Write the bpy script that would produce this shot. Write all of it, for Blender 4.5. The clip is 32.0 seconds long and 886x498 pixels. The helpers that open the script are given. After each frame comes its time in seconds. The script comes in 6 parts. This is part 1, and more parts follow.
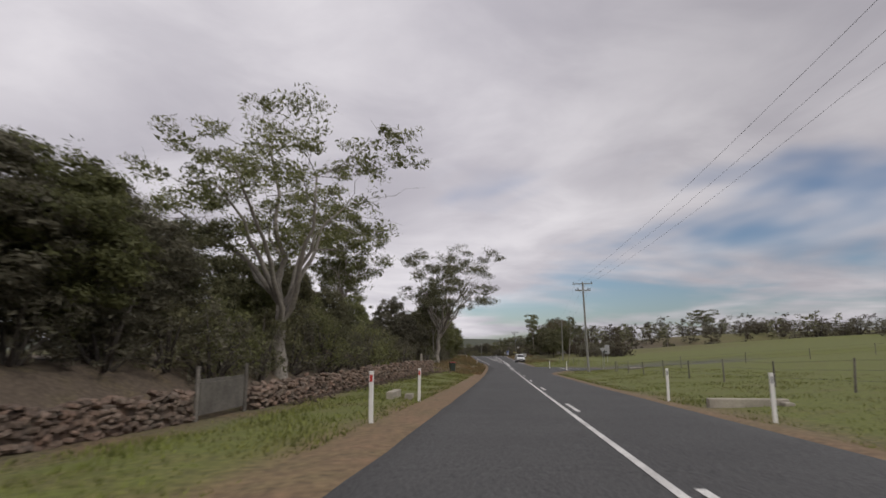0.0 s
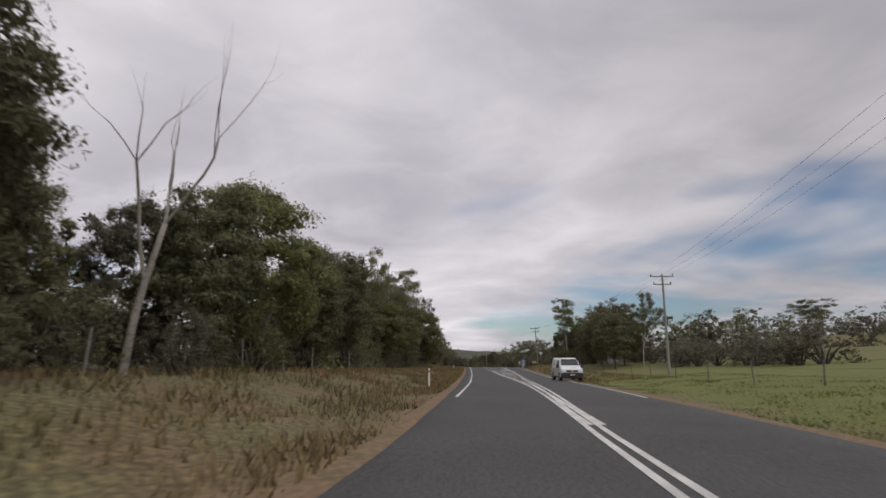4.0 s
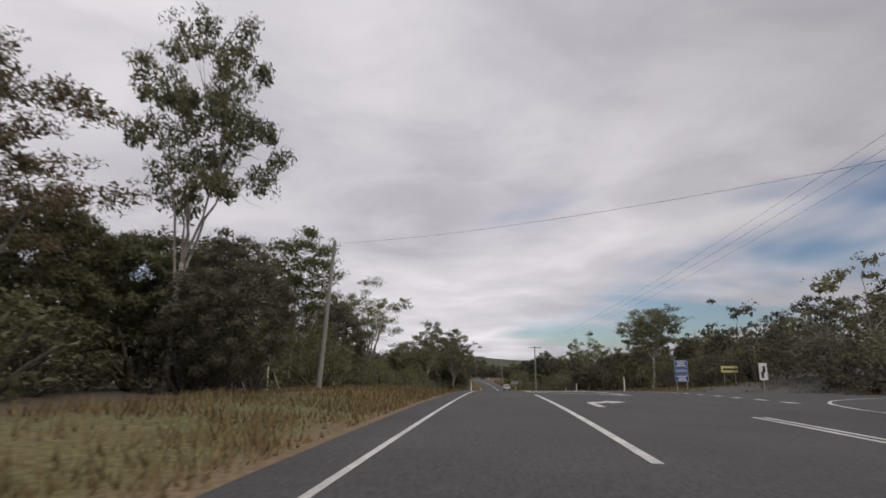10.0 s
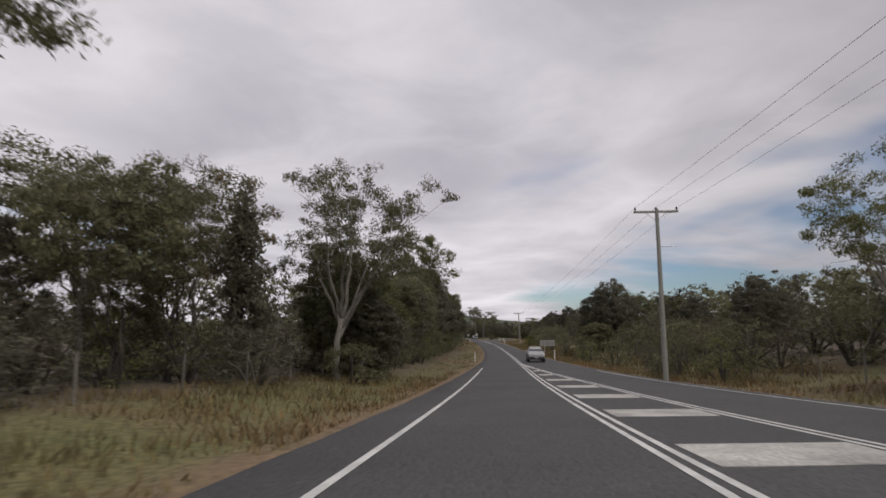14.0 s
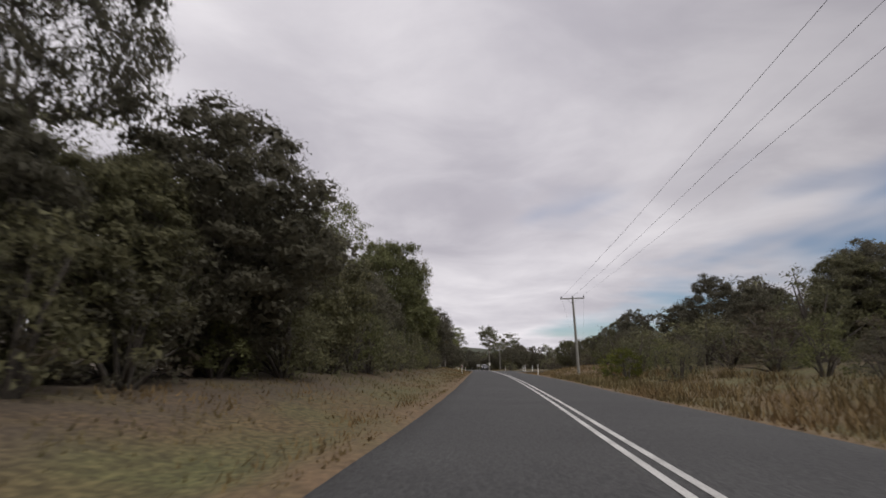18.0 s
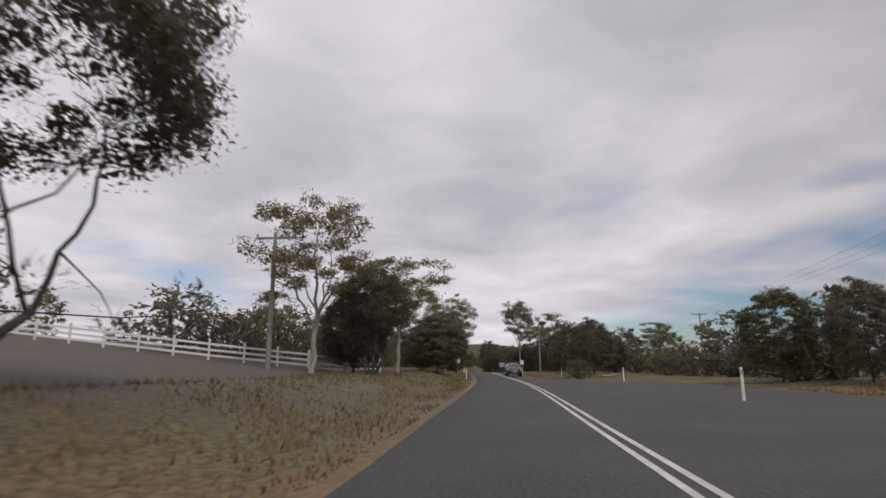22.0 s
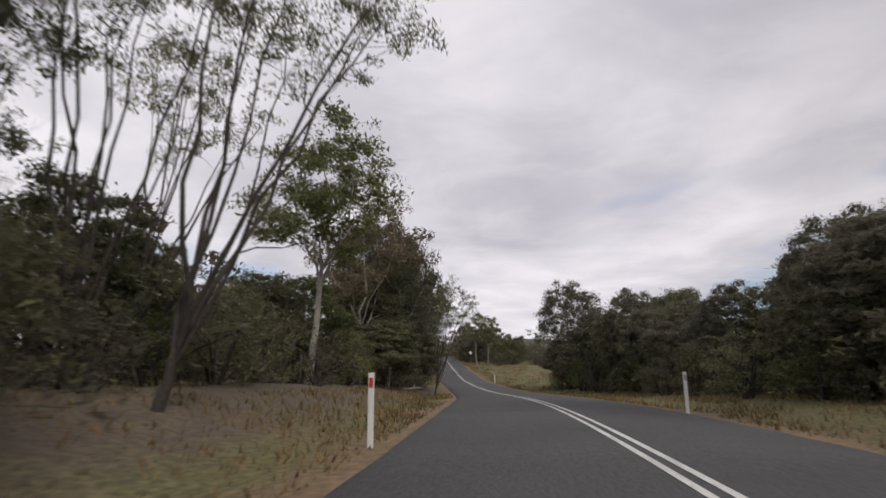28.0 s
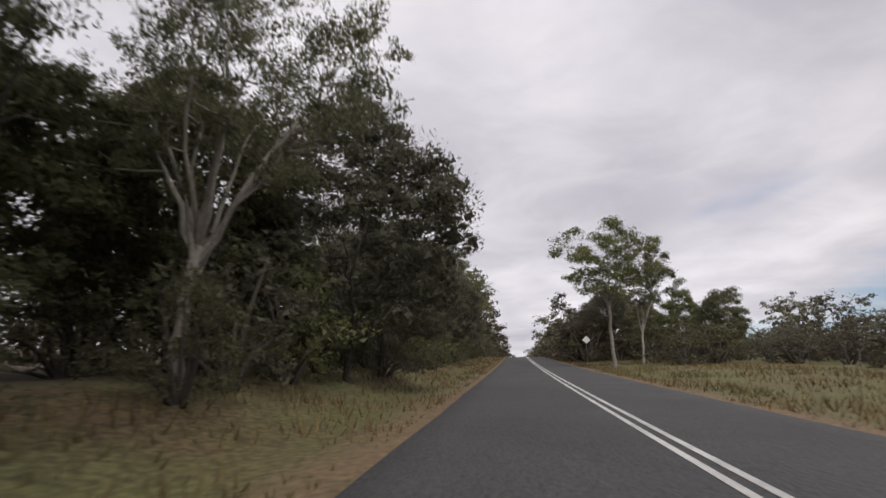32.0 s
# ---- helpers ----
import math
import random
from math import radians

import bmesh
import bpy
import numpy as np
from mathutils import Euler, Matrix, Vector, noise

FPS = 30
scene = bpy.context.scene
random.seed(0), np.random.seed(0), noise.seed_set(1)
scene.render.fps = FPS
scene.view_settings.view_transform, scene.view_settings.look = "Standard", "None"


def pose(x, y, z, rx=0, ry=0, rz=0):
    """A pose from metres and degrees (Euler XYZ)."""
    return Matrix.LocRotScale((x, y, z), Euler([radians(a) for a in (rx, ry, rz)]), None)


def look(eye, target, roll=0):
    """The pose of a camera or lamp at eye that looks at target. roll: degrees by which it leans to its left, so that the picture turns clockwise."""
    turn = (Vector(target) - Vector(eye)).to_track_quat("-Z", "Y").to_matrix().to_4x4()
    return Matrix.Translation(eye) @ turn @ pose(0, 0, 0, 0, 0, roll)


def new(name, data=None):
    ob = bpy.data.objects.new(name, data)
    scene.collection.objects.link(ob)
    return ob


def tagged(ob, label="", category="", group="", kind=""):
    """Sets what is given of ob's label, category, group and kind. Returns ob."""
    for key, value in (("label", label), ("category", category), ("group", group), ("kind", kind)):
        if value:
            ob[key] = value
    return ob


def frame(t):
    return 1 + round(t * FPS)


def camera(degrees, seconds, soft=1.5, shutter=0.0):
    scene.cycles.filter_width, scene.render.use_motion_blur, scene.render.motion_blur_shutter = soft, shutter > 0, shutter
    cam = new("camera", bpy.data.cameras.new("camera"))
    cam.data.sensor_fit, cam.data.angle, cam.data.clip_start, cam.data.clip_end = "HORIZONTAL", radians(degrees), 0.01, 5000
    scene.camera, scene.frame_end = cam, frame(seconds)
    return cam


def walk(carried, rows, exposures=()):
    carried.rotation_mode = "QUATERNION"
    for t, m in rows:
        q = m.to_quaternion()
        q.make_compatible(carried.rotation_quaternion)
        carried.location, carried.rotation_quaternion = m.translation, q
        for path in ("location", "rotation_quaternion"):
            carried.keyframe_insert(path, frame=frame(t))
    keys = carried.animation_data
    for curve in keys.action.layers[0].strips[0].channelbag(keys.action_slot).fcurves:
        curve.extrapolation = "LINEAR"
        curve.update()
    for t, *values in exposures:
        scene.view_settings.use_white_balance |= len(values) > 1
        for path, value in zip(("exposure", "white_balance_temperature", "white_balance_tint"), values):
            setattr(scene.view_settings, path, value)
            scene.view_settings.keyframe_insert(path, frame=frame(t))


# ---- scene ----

# seconds, x, y, z, pitch above level, heading (left positive)
ROWS = (
    (0.0, 0.00, 0.00, 0.00, 9.76, -7.78),
    (0.5, 2.69, 10.97, -0.34, 9.84, -7.79),
    (1.0, 5.37, 21.94, -0.68, 9.77, -7.72),
    (1.5, 8.04, 32.90, -1.01, 9.93, -7.68),
    (2.0, 10.68, 43.85, -1.30, 10.14, -7.44),
    (2.5, 13.28, 54.81, -1.57, 10.14, -7.26),
    (3.0, 15.85, 65.76, -1.81, 10.47, -7.17),
    (3.5, 18.39, 76.71, -2.01, 10.60, -7.02),
    (4.0, 20.89, 87.66, -2.14, 11.07, -6.67),
    (4.5, 23.30, 98.63, -2.22, 11.23, -6.19),
    (5.0, 25.62, 109.62, -2.31, 10.91, -5.65),
    (5.5, 27.84, 120.65, -2.48, 10.42, -5.15),
    (6.0, 29.99, 131.70, -2.67, 10.66, -4.81),
    (6.5, 32.02, 142.77, -2.84, 10.64, -4.06),
    (7.0, 33.96, 153.88, -3.00, 10.80, -3.76),
    (7.5, 35.85, 165.00, -3.10, 11.20, -3.50),
    (8.0, 37.69, 176.13, -3.16, 11.33, -3.36),
    (8.5, 39.51, 187.28, -3.17, 11.55, -3.22),
    (9.0, 41.31, 198.41, -3.16, 11.67, -3.08),
    (9.5, 43.08, 209.55, -3.10, 11.95, -3.04),
    (10.0, 44.82, 220.68, -3.01, 12.04, -2.77),
    (10.5, 46.50, 231.82, -2.96, 11.56, -2.42),
    (11.0, 48.11, 242.96, -3.01, 10.99, -2.09),
    (11.5, 49.68, 254.10, -3.17, 10.49, -1.88),
    (12.0, 51.20, 265.24, -3.43, 9.92, -1.68),
    (12.5, 52.67, 276.37, -3.79, 9.40, -1.45),
    (13.0, 54.13, 287.49, -4.25, 8.99, -1.44),
    (13.5, 55.58, 298.61, -4.77, 8.67, -1.49),
    (14.0, 57.04, 309.71, -5.36, 8.40, -1.46),
    (14.5, 58.47, 320.81, -5.96, 8.47, -1.23),
    (15.0, 59.87, 331.91, -6.48, 9.20, -1.18),
    (15.5, 61.27, 343.01, -6.87, 9.89, -1.21),
    (16.0, 62.67, 354.11, -7.15, 10.30, -1.19),
    (16.5, 64.05, 365.21, -7.36, 10.57, -1.02),
    (17.0, 65.38, 376.34, -7.49, 11.16, -0.58),
    (17.5, 66.59, 387.49, -7.53, 11.48, 0.10),
    (18.0, 67.69, 398.67, -7.51, 11.84, 0.67),
    (18.5, 68.65, 409.87, -7.43, 11.97, 1.55),
    (19.0, 69.45, 421.11, -7.33, 12.11, 2.23),
    (19.5, 70.14, 432.36, -7.23, 12.03, 2.76),
    (20.0, 70.74, 443.63, -7.14, 11.92, 3.09),
    (20.5, 71.31, 454.91, -7.08, 11.74, 3.18),
    (21.0, 71.85, 466.18, -7.06, 11.57, 3.28),
    (21.5, 72.39, 477.44, -7.05, 11.63, 3.26),
    (22.0, 72.92, 488.70, -7.02, 11.67, 3.32),
    (22.5, 73.43, 499.95, -7.01, 11.57, 3.42),
    (23.0, 73.90, 511.19, -7.02, 11.38, 3.80),
    (23.5, 74.26, 522.42, -7.04, 11.42, 4.50),
    (24.0, 74.44, 533.66, -7.10, 11.12, 5.68),
    (24.5, 74.42, 544.89, -7.17, 11.19, 6.44),
    (25.0, 74.29, 556.12, -7.18, 11.74, 6.89),
    (25.5, 74.10, 567.36, -7.12, 11.98, 7.09),
    (26.0, 73.87, 578.60, -7.06, 11.67, 7.14),
    (26.5, 73.64, 589.85, -7.09, 11.08, 7.19),
    (27.0, 73.38, 601.10, -7.19, 10.98, 7.42),
    (27.5, 73.07, 612.35, -7.29, 11.10, 7.80),
    (28.0, 72.66, 623.60, -7.35, 11.34, 8.32),
    (28.5, 72.10, 634.84, -7.42, 10.97, 9.39),
    (29.0, 71.26, 646.06, -7.68, 9.49, 11.14),
    (29.5, 70.06, 657.23, -8.13, 8.89, 13.04),
    (30.0, 68.55, 668.36, -8.59, 9.47, 14.42),
    (30.5, 66.82, 679.45, -8.92, 10.28, 15.29),
    (31.0, 64.95, 690.52, -9.08, 11.13, 15.90),
    (31.5, 62.95, 701.56, -9.10, 11.69, 16.69),
    (32.0, 60.83, 712.57, -8.97, 12.68, 17.07),
)
LENS = 76.2
cam = camera(LENS, 32.0, soft=1.6, shutter=0.15)
walk(cam, [(t, pose(x, y, z, 90 + p, 0, h)) for t, x, y, z, p, h in ROWS],
     exposures=((0.0, 0.0), (24.0, 0.0), (26.5, 0.18), (32.0, 0.2)))

# ---------------------------------------------------------------- world and sun
SUN_EL, SUN_AZ = 48.0, 140.0          # degrees; azimuth from +y towards +x
world = bpy.data.worlds.new("overcast_sky")
scene.world = world
world.use_nodes = True
wn, wl = world.node_tree.nodes, world.node_tree.links
wn.clear()


def wnode(kind, **vals):
    n = wn.new(kind)
    for k, v in vals.items():
        n.inputs[k].default_value = v
    return n


def wmath(op, a, b=0.0, clamp=False):
    n = wn.new("ShaderNodeMath")
    n.operation, n.use_clamp = op, clamp
    for i, v in enumerate((a, b)):
        if isinstance(v, (int, float)):
            n.inputs[i].default_value = v
        else:
            wl.new(v, n.inputs[i])
    return n.outputs[0]


sky = wn.new("ShaderNodeTexSky")
sky.sky_type, sky.sun_disc = "NISHITA", False
sky.sun_elevation, sky.sun_rotation = radians(SUN_EL), radians(SUN_AZ)
coord = wn.new("ShaderNodeTexCoord")
sep = wn.new("ShaderNodeSeparateXYZ")
wl.new(coord.outputs["Generated"], sep.inputs[0])
dx, dy, dz = sep.outputs
up = wmath("MAXIMUM", dz, 0.0)
flat = wmath("ADD", up, 0.13)
comb = wn.new("ShaderNodeCombineXYZ")
wl.new(wmath("DIVIDE", dx, flat), comb.inputs[0])
wl.new(wmath("DIVIDE", dy, flat), comb.inputs[1])


def wnoise(scale, detail, rough, shift, distort=0.0):
    mp = wn.new("ShaderNodeMapping")
    mp.inputs["Location"].default_value = shift
    wl.new(comb.outputs[0], mp.inputs[0])
    n = wn.new("ShaderNodeTexNoise")
    n.inputs["Scale"].default_value = scale
    n.inputs["Detail"].default_value = detail
    n.inputs["Roughness"].default_value = rough
    n.inputs["Distortion"].default_value = distort
    wl.new(mp.outputs[0], n.inputs["Vector"])
    return n.outputs["Fac"]


def wramp(value, a, b, lo=0.0, hi=1.0):
    n = wn.new("ShaderNodeMapRange")
    n.interpolation_type = "SMOOTHSTEP"
    wl.new(value, n.inputs["Value"])
    n.inputs["From Min"].default_value, n.inputs["From Max"].default_value = a, b
    n.inputs["To Min"].default_value, n.inputs["To Max"].default_value = lo, hi
    return n.outputs["Result"]


big = wnoise(0.55, 3.0, 0.5, (2.3, 0.4, 0.0))
fine = wnoise(1.6, 6.0, 0.55, (5.1, 1.7, 0.0), 0.4)
gaps = wnoise(0.5, 4.0, 0.55, (1.3, 7.7, 0.0), 0.3)
# the cloud deck thins towards the horizon on the eastern side
east = wramp(wmath("ADD", wmath("MULTIPLY", dx, 0.8), wmath("MULTIPLY", dy, 0.25)), 0.0, 0.75)
low = wmath("SUBTRACT", 1.0, wramp(dz, 0.12, 0.40))
thin = wmath("MULTIPLY", wmath("MULTIPLY", east, low), 0.215)
cover = wramp(wmath("SUBTRACT", gaps, thin), 0.2, 0.385)
shade = wmath("ADD", wmath("MULTIPLY", wramp(big, 0.3, 0.7), 0.55), wmath("MULTIPLY", wramp(fine, 0.3, 0.75), 0.45))
cloud = wn.new("ShaderNodeMix")
cloud.data_type = "RGBA"
wl.new(shade, cloud.inputs[0])
cloud.inputs[6].default_value = (0.42, 0.400, 0.45, 1)
cloud.inputs[7].default_value = (0.80, 0.768, 0.80, 1)
skyc = wn.new("ShaderNodeMix")
skyc.data_type, skyc.blend_type = "RGBA", "MULTIPLY"
skyc.inputs[0].default_value = 1.0
wl.new(sky.outputs[0], skyc.inputs[6])
skyc.inputs[7].default_value = (0.080, 0.087, 0.098, 1)
mixc = wn.new("ShaderNodeMix")
mixc.data_type = "RGBA"
wl.new(cover, mixc.inputs[0])
wl.new(skyc.outputs[2], mixc.inputs[6])
wl.new(cloud.outputs[2], mixc.inputs[7])
# the deck is thicker towards the east
dim = wn.new("ShaderNodeMix")
dim.data_type, dim.blend_type = "RGBA", "MULTIPLY"
dim.inputs[0].default_value = 1.0
wl.new(wramp(dx, 0.12, 0.6, 1.08, 0.80), dim.inputs[7])
bgn = wn.new("ShaderNodeBackground")
wl.new(mixc.outputs[2], dim.inputs[6])
wl.new(dim.outputs[2], bgn.inputs[0])
bgn.inputs[1].default_value = 1.0
wout = wn.new("ShaderNodeOutputWorld")
wl.new(bgn.outputs[0], wout.inputs[0])

sun = bpy.data.lights.new("sun", "SUN")
sun.energy, sun.angle, sun.color = 1.35, radians(14), (1.0, 0.96, 0.9)
sun_ob = new("sun", sun)
az, el = radians(SUN_AZ), radians(SUN_EL)
sun_ob.matrix_world = look((math.sin(az) * math.cos(el) * 100, math.cos(az) * math.cos(el) * 100, math.sin(el) * 100), (0, 0, 0))

# ---------------------------------------------------------------- materials


def material(name, base, rough=0.8, metal=0.0, vary=0.25, scale=3.0, bump=0.3, detail=40.0, per_object=0.0, per_island=0.0, second=None, patch=0.35, space="Object"):
    """A surface with patches of a second colour, fine grain and a little relief."""
    m = bpy.data.materials.new(name)
    m.use_nodes = True
    nt = m.node_tree
    bs = nt.nodes["Principled BSDF"]
    bs.inputs["Roughness"].default_value, bs.inputs["Metallic"].default_value = rough, metal
    tc = nt.nodes.new("ShaderNodeTexCoord")
    big_n, fine_n = nt.nodes.new("ShaderNodeTexNoise"), nt.nodes.new("ShaderNodeTexNoise")
    for n, sc, de in ((big_n, scale, 4.0), (fine_n, detail, 3.0)):
        n.inputs["Scale"].default_value, n.inputs["Detail"].default_value = sc, de
        nt.links.new(tc.outputs[space], n.inputs["Vector"])
    mix = nt.nodes.new("ShaderNodeMix")
    mix.data_type = "RGBA"
    second = second or [c * 0.6 for c in base]
    mix.inputs[6].default_value, mix.inputs[7].default_value = (*base, 1), (*second, 1)
    ramp = nt.nodes.new("ShaderNodeMapRange")
    ramp.inputs["From Min"].default_value, ramp.inputs["From Max"].default_value = 0.62 - patch, 0.72
    nt.links.new(big_n.outputs["Fac"], ramp.inputs["Value"])
    nt.links.new(ramp.outputs[0], mix.inputs[0])
    hsv = nt.nodes.new("ShaderNodeHueSaturation")
    nt.links.new(mix.outputs[2], hsv.inputs["Color"])
    val = nt.nodes.new("ShaderNodeMapRange")
    val.inputs["From Min"].default_value, val.inputs["From Max"].default_value = 0.3, 0.7
    val.inputs["To Min"].default_value, val.inputs["To Max"].default_value = 1 - vary, 1 + vary
    nt.links.new(fine_n.outputs["Fac"], val.inputs["Value"])
    last = val.outputs[0]
    for amount, kind, out in ((per_object, "ShaderNodeObjectInfo", "Random"), (per_island, "ShaderNodeNewGeometry", "Random Per Island")):
        if amount:
            src, mr, mul = nt.nodes.new(kind), nt.nodes.new("ShaderNodeMapRange"), nt.nodes.new("ShaderNodeMath")
            mr.inputs["To Min"].default_value, mr.inputs["To Max"].default_value = 1 - amount, 1 + amount
            mul.operation = "MULTIPLY"
            nt.links.new(src.outputs[out], mr.inputs["Value"])
            nt.links.new(mr.outputs[0], mul.inputs[0])
            nt.links.new(last, mul.inputs[1])
            last = mul.outputs[0]
    nt.links.new(last, hsv.inputs["Value"])
    nt.links.new(hsv.outputs[0], bs.inputs["Base Color"])
    if bump:
        bn = nt.nodes.new("ShaderNodeBump")
        bn.inputs["Strength"].default_value, bn.inputs["Distance"].default_value = bump, 0.02
        nt.links.new(fine_n.outputs["Fac"], bn.inputs["Height"])
        nt.links.new(bn.outputs[0], bs.inputs["Normal"])
    return m


def leafy(name, base, second, through_=0.48, per_object=0.22, island=0.35):
    """Leaves: matt, some light passes through."""
    m = material(name, base, rough=0.6, vary=0.25, scale=0.35, bump=0, detail=2.5, per_object=per_object, per_island=island, second=second, patch=0.2)
    nt = m.node_tree
    bs, out = nt.nodes["Principled BSDF"], nt.nodes["Material Output"]
    bs.inputs["Specular IOR Level"].default_value = 0.25
    tl, mx = nt.nodes.new("ShaderNodeBsdfTranslucent"), nt.nodes.new("ShaderNodeMixShader")
    nt.links.new(bs.inputs["Base Color"].links[0].from_socket, tl.inputs[0])
    mx.inputs[0].default_value = through_
    nt.links.new(bs.outputs[0], mx.inputs[1])
    nt.links.new(tl.outputs[0], mx.inputs[2])
    nt.links.new(mx.outputs[0], out.inputs[0])
    return m


def painted(name, base, rough=0.4, metal=0.0, coat=0.0):
    m = material(name, base, rough=rough, metal=metal, vary=0.06, scale=1.5, bump=0.04, detail=60, second=[c * 0.85 for c in base], patch=0.15)
    m.node_tree.nodes["Principled BSDF"].inputs["Coat Weight"].default_value = coat
    return m


M_ASPHALT = material("asphalt", (0.067, 0.066, 0.065), rough=0.88, vary=0.5, scale=0.35, bump=0.9, detail=19, second=(0.049, 0.048, 0.048), patch=0.3)
M_LINE = material("road_paint", (0.62, 0.61, 0.58), rough=0.7, vary=0.22, scale=1.2, bump=0.3, detail=30, second=(0.42, 0.41, 0.39), patch=0.25)
M_WORN = material("worn_hatch_paint", (0.50, 0.48, 0.44), rough=0.75, vary=0.35, scale=0.8, bump=0.4, detail=14, second=(0.26, 0.25, 0.23), patch=0.32)
M_GUM = leafy("gum_leaves", (0.168, 0.165, 0.092), (0.118, 0.120, 0.069))
M_GUM_GREEN = leafy("fresh_gum_leaves", (0.178, 0.184, 0.080), (0.126, 0.132, 0.062))
M_GUM_DRY = leafy("bronze_gum_leaves", (0.204, 0.161, 0.099), (0.140, 0.121, 0.074))
M_SHEOAK = leafy("sheoak_needles", (0.148, 0.138, 0.097), (0.114, 0.106, 0.076), island=0.14)
M_SCRUB = leafy("scrub_leaves", (0.165, 0.159, 0.086), (0.122, 0.115, 0.071))
M_FOREST = leafy("brown_green_forest_leaves", (0.101, 0.086, 0.057), (0.075, 0.061, 0.046))
M_WATTLE = leafy("yellow_green_leaves", (0.16, 0.17, 0.035), (0.10, 0.12, 0.03))
M_BARK = material("pale_gum_bark", (0.34, 0.31, 0.27), rough=0.85, vary=0.2, scale=0.8, bump=0.5, detail=9, second=(0.19, 0.165, 0.14), patch=0.3, per_object=0.2)
M_DARKBARK = material("dark_bark", (0.085, 0.072, 0.06), rough=0.95, vary=0.3, scale=1.5, bump=0.8, detail=14, per_object=0.2)
M_POLE = material("grey_pole_timber", (0.27, 0.26, 0.235), rough=0.85, vary=0.2, scale=1.0, bump=0.4, detail=18, second=(0.2, 0.2, 0.18))
M_WHITE = painted("white_paint", (0.74, 0.73, 0.70), 0.5)
M_BLACK = painted("black_plastic", (0.02, 0.02, 0.022), 0.5)
M_RED = painted("red_reflector", (0.5, 0.03, 0.02))
M_STEEL = painted("galvanised_steel", (0.45, 0.46, 0.47), 0.45, 0.8)
M_WIRE = painted("dark_wire", (0.06, 0.06, 0.065), 0.5, 0.5)
M_GREYSIGN = painted("grey_sign_back", (0.36, 0.36, 0.36), 0.5, 0.4)
M_BLUE = painted("blue_sign", (0.03, 0.09, 0.30), 0.45)
M_YELLOW = painted("yellow_sign", (0.62, 0.55, 0.22), 0.5)
M_STONE = material("red_brown_fieldstone", (0.128, 0.082, 0.060), rough=0.95, vary=0.35, scale=2.0, bump=0.9, detail=11, second=(0.105, 0.085, 0.068), per_object=0.4, per_island=0.4)
M_CONCRETE = material("concrete", (0.42, 0.38, 0.31), rough=0.9, vary=0.15, scale=2, bump=0.4, detail=20)
M_TIMBER = material("weathered_post_timber", (0.17, 0.155, 0.135), rough=0.95, vary=0.25, scale=2, bump=0.7, detail=20, per_object=0.25)
M_GRASSDRY = material("dry_grass", (0.20, 0.125, 0.058), rough=0.9, vary=0.3, scale=0.15, bump=0, detail=3, second=(0.105, 0.095, 0.038), patch=0.35, per_island=0.35)
M_GRASSGREEN = material("green_grass", (0.142, 0.162, 0.036), rough=0.9, vary=0.3, scale=0.2, bump=0, detail=3, second=(0.15, 0.14, 0.045), patch=0.25, per_island=0.35)
M_RUBBER = painted("tyre_rubber", (0.018, 0.018, 0.018), 0.8)
M_VANWHITE = painted("white_car_paint", (0.72, 0.73, 0.74), 0.3, 0, 0.6)
M_CARDARK = painted("charcoal_car_paint", (0.02, 0.022, 0.026), 0.25, 0, 0.8)
M_GLASS = painted("dark_car_glass", (0.015, 0.018, 0.02), 0.08, 0, 0.5)
M_LAMP = painted("clear_lamp_plastic", (0.65, 0.66, 0.68), 0.15)
M_ALLOY = painted("alloy_wheel", (0.4, 0.4, 0.42), 0.3, 0.8)
M_BINGREEN = painted("dark_green_plastic", (0.022, 0.035, 0.028), 0.5)
M_BINRED = painted("red_plastic_lid", (0.28, 0.03, 0.03), 0.5)

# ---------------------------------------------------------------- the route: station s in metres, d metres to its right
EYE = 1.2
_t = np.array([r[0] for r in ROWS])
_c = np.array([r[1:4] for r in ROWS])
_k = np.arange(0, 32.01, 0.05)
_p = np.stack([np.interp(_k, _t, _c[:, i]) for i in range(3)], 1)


def blur(a, n):
    k = np.hanning(n + 2)[1:-1]
    k /= k.sum()
    return np.convolve(np.r_[2 * a[0] - a[n:0:-1], a, 2 * a[-1] - a[-2:-n - 2:-1]], k, "same")[n:-n]


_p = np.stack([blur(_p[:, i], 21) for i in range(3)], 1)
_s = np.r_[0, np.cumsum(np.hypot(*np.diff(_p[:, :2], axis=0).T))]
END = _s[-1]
RS = np.arange(-140.0, 1300.0, 1.0)


def carry(values, before, after):
    out = np.interp(RS, _s, values)
    out = np.where(RS < 0, values[0] + before * RS, out)
    return np.where(RS > END, values[-1] + after * (RS - END), out)


def slope(i, a, b):
    return (_p[b, i] - _p[a, i]) / (_s[b] - _s[a])


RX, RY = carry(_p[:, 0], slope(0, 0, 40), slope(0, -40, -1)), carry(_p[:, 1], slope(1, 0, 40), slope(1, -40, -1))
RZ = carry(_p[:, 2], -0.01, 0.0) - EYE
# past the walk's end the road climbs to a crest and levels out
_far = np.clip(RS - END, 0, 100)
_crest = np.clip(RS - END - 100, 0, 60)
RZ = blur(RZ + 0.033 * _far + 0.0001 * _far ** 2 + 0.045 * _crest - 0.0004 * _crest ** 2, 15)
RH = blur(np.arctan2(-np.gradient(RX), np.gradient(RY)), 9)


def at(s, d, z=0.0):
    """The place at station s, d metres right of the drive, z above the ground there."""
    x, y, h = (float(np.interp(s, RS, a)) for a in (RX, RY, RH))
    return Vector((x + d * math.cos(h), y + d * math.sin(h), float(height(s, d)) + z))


def turn(s):
    return math.degrees(float(np.interp(s, RS, RH)))


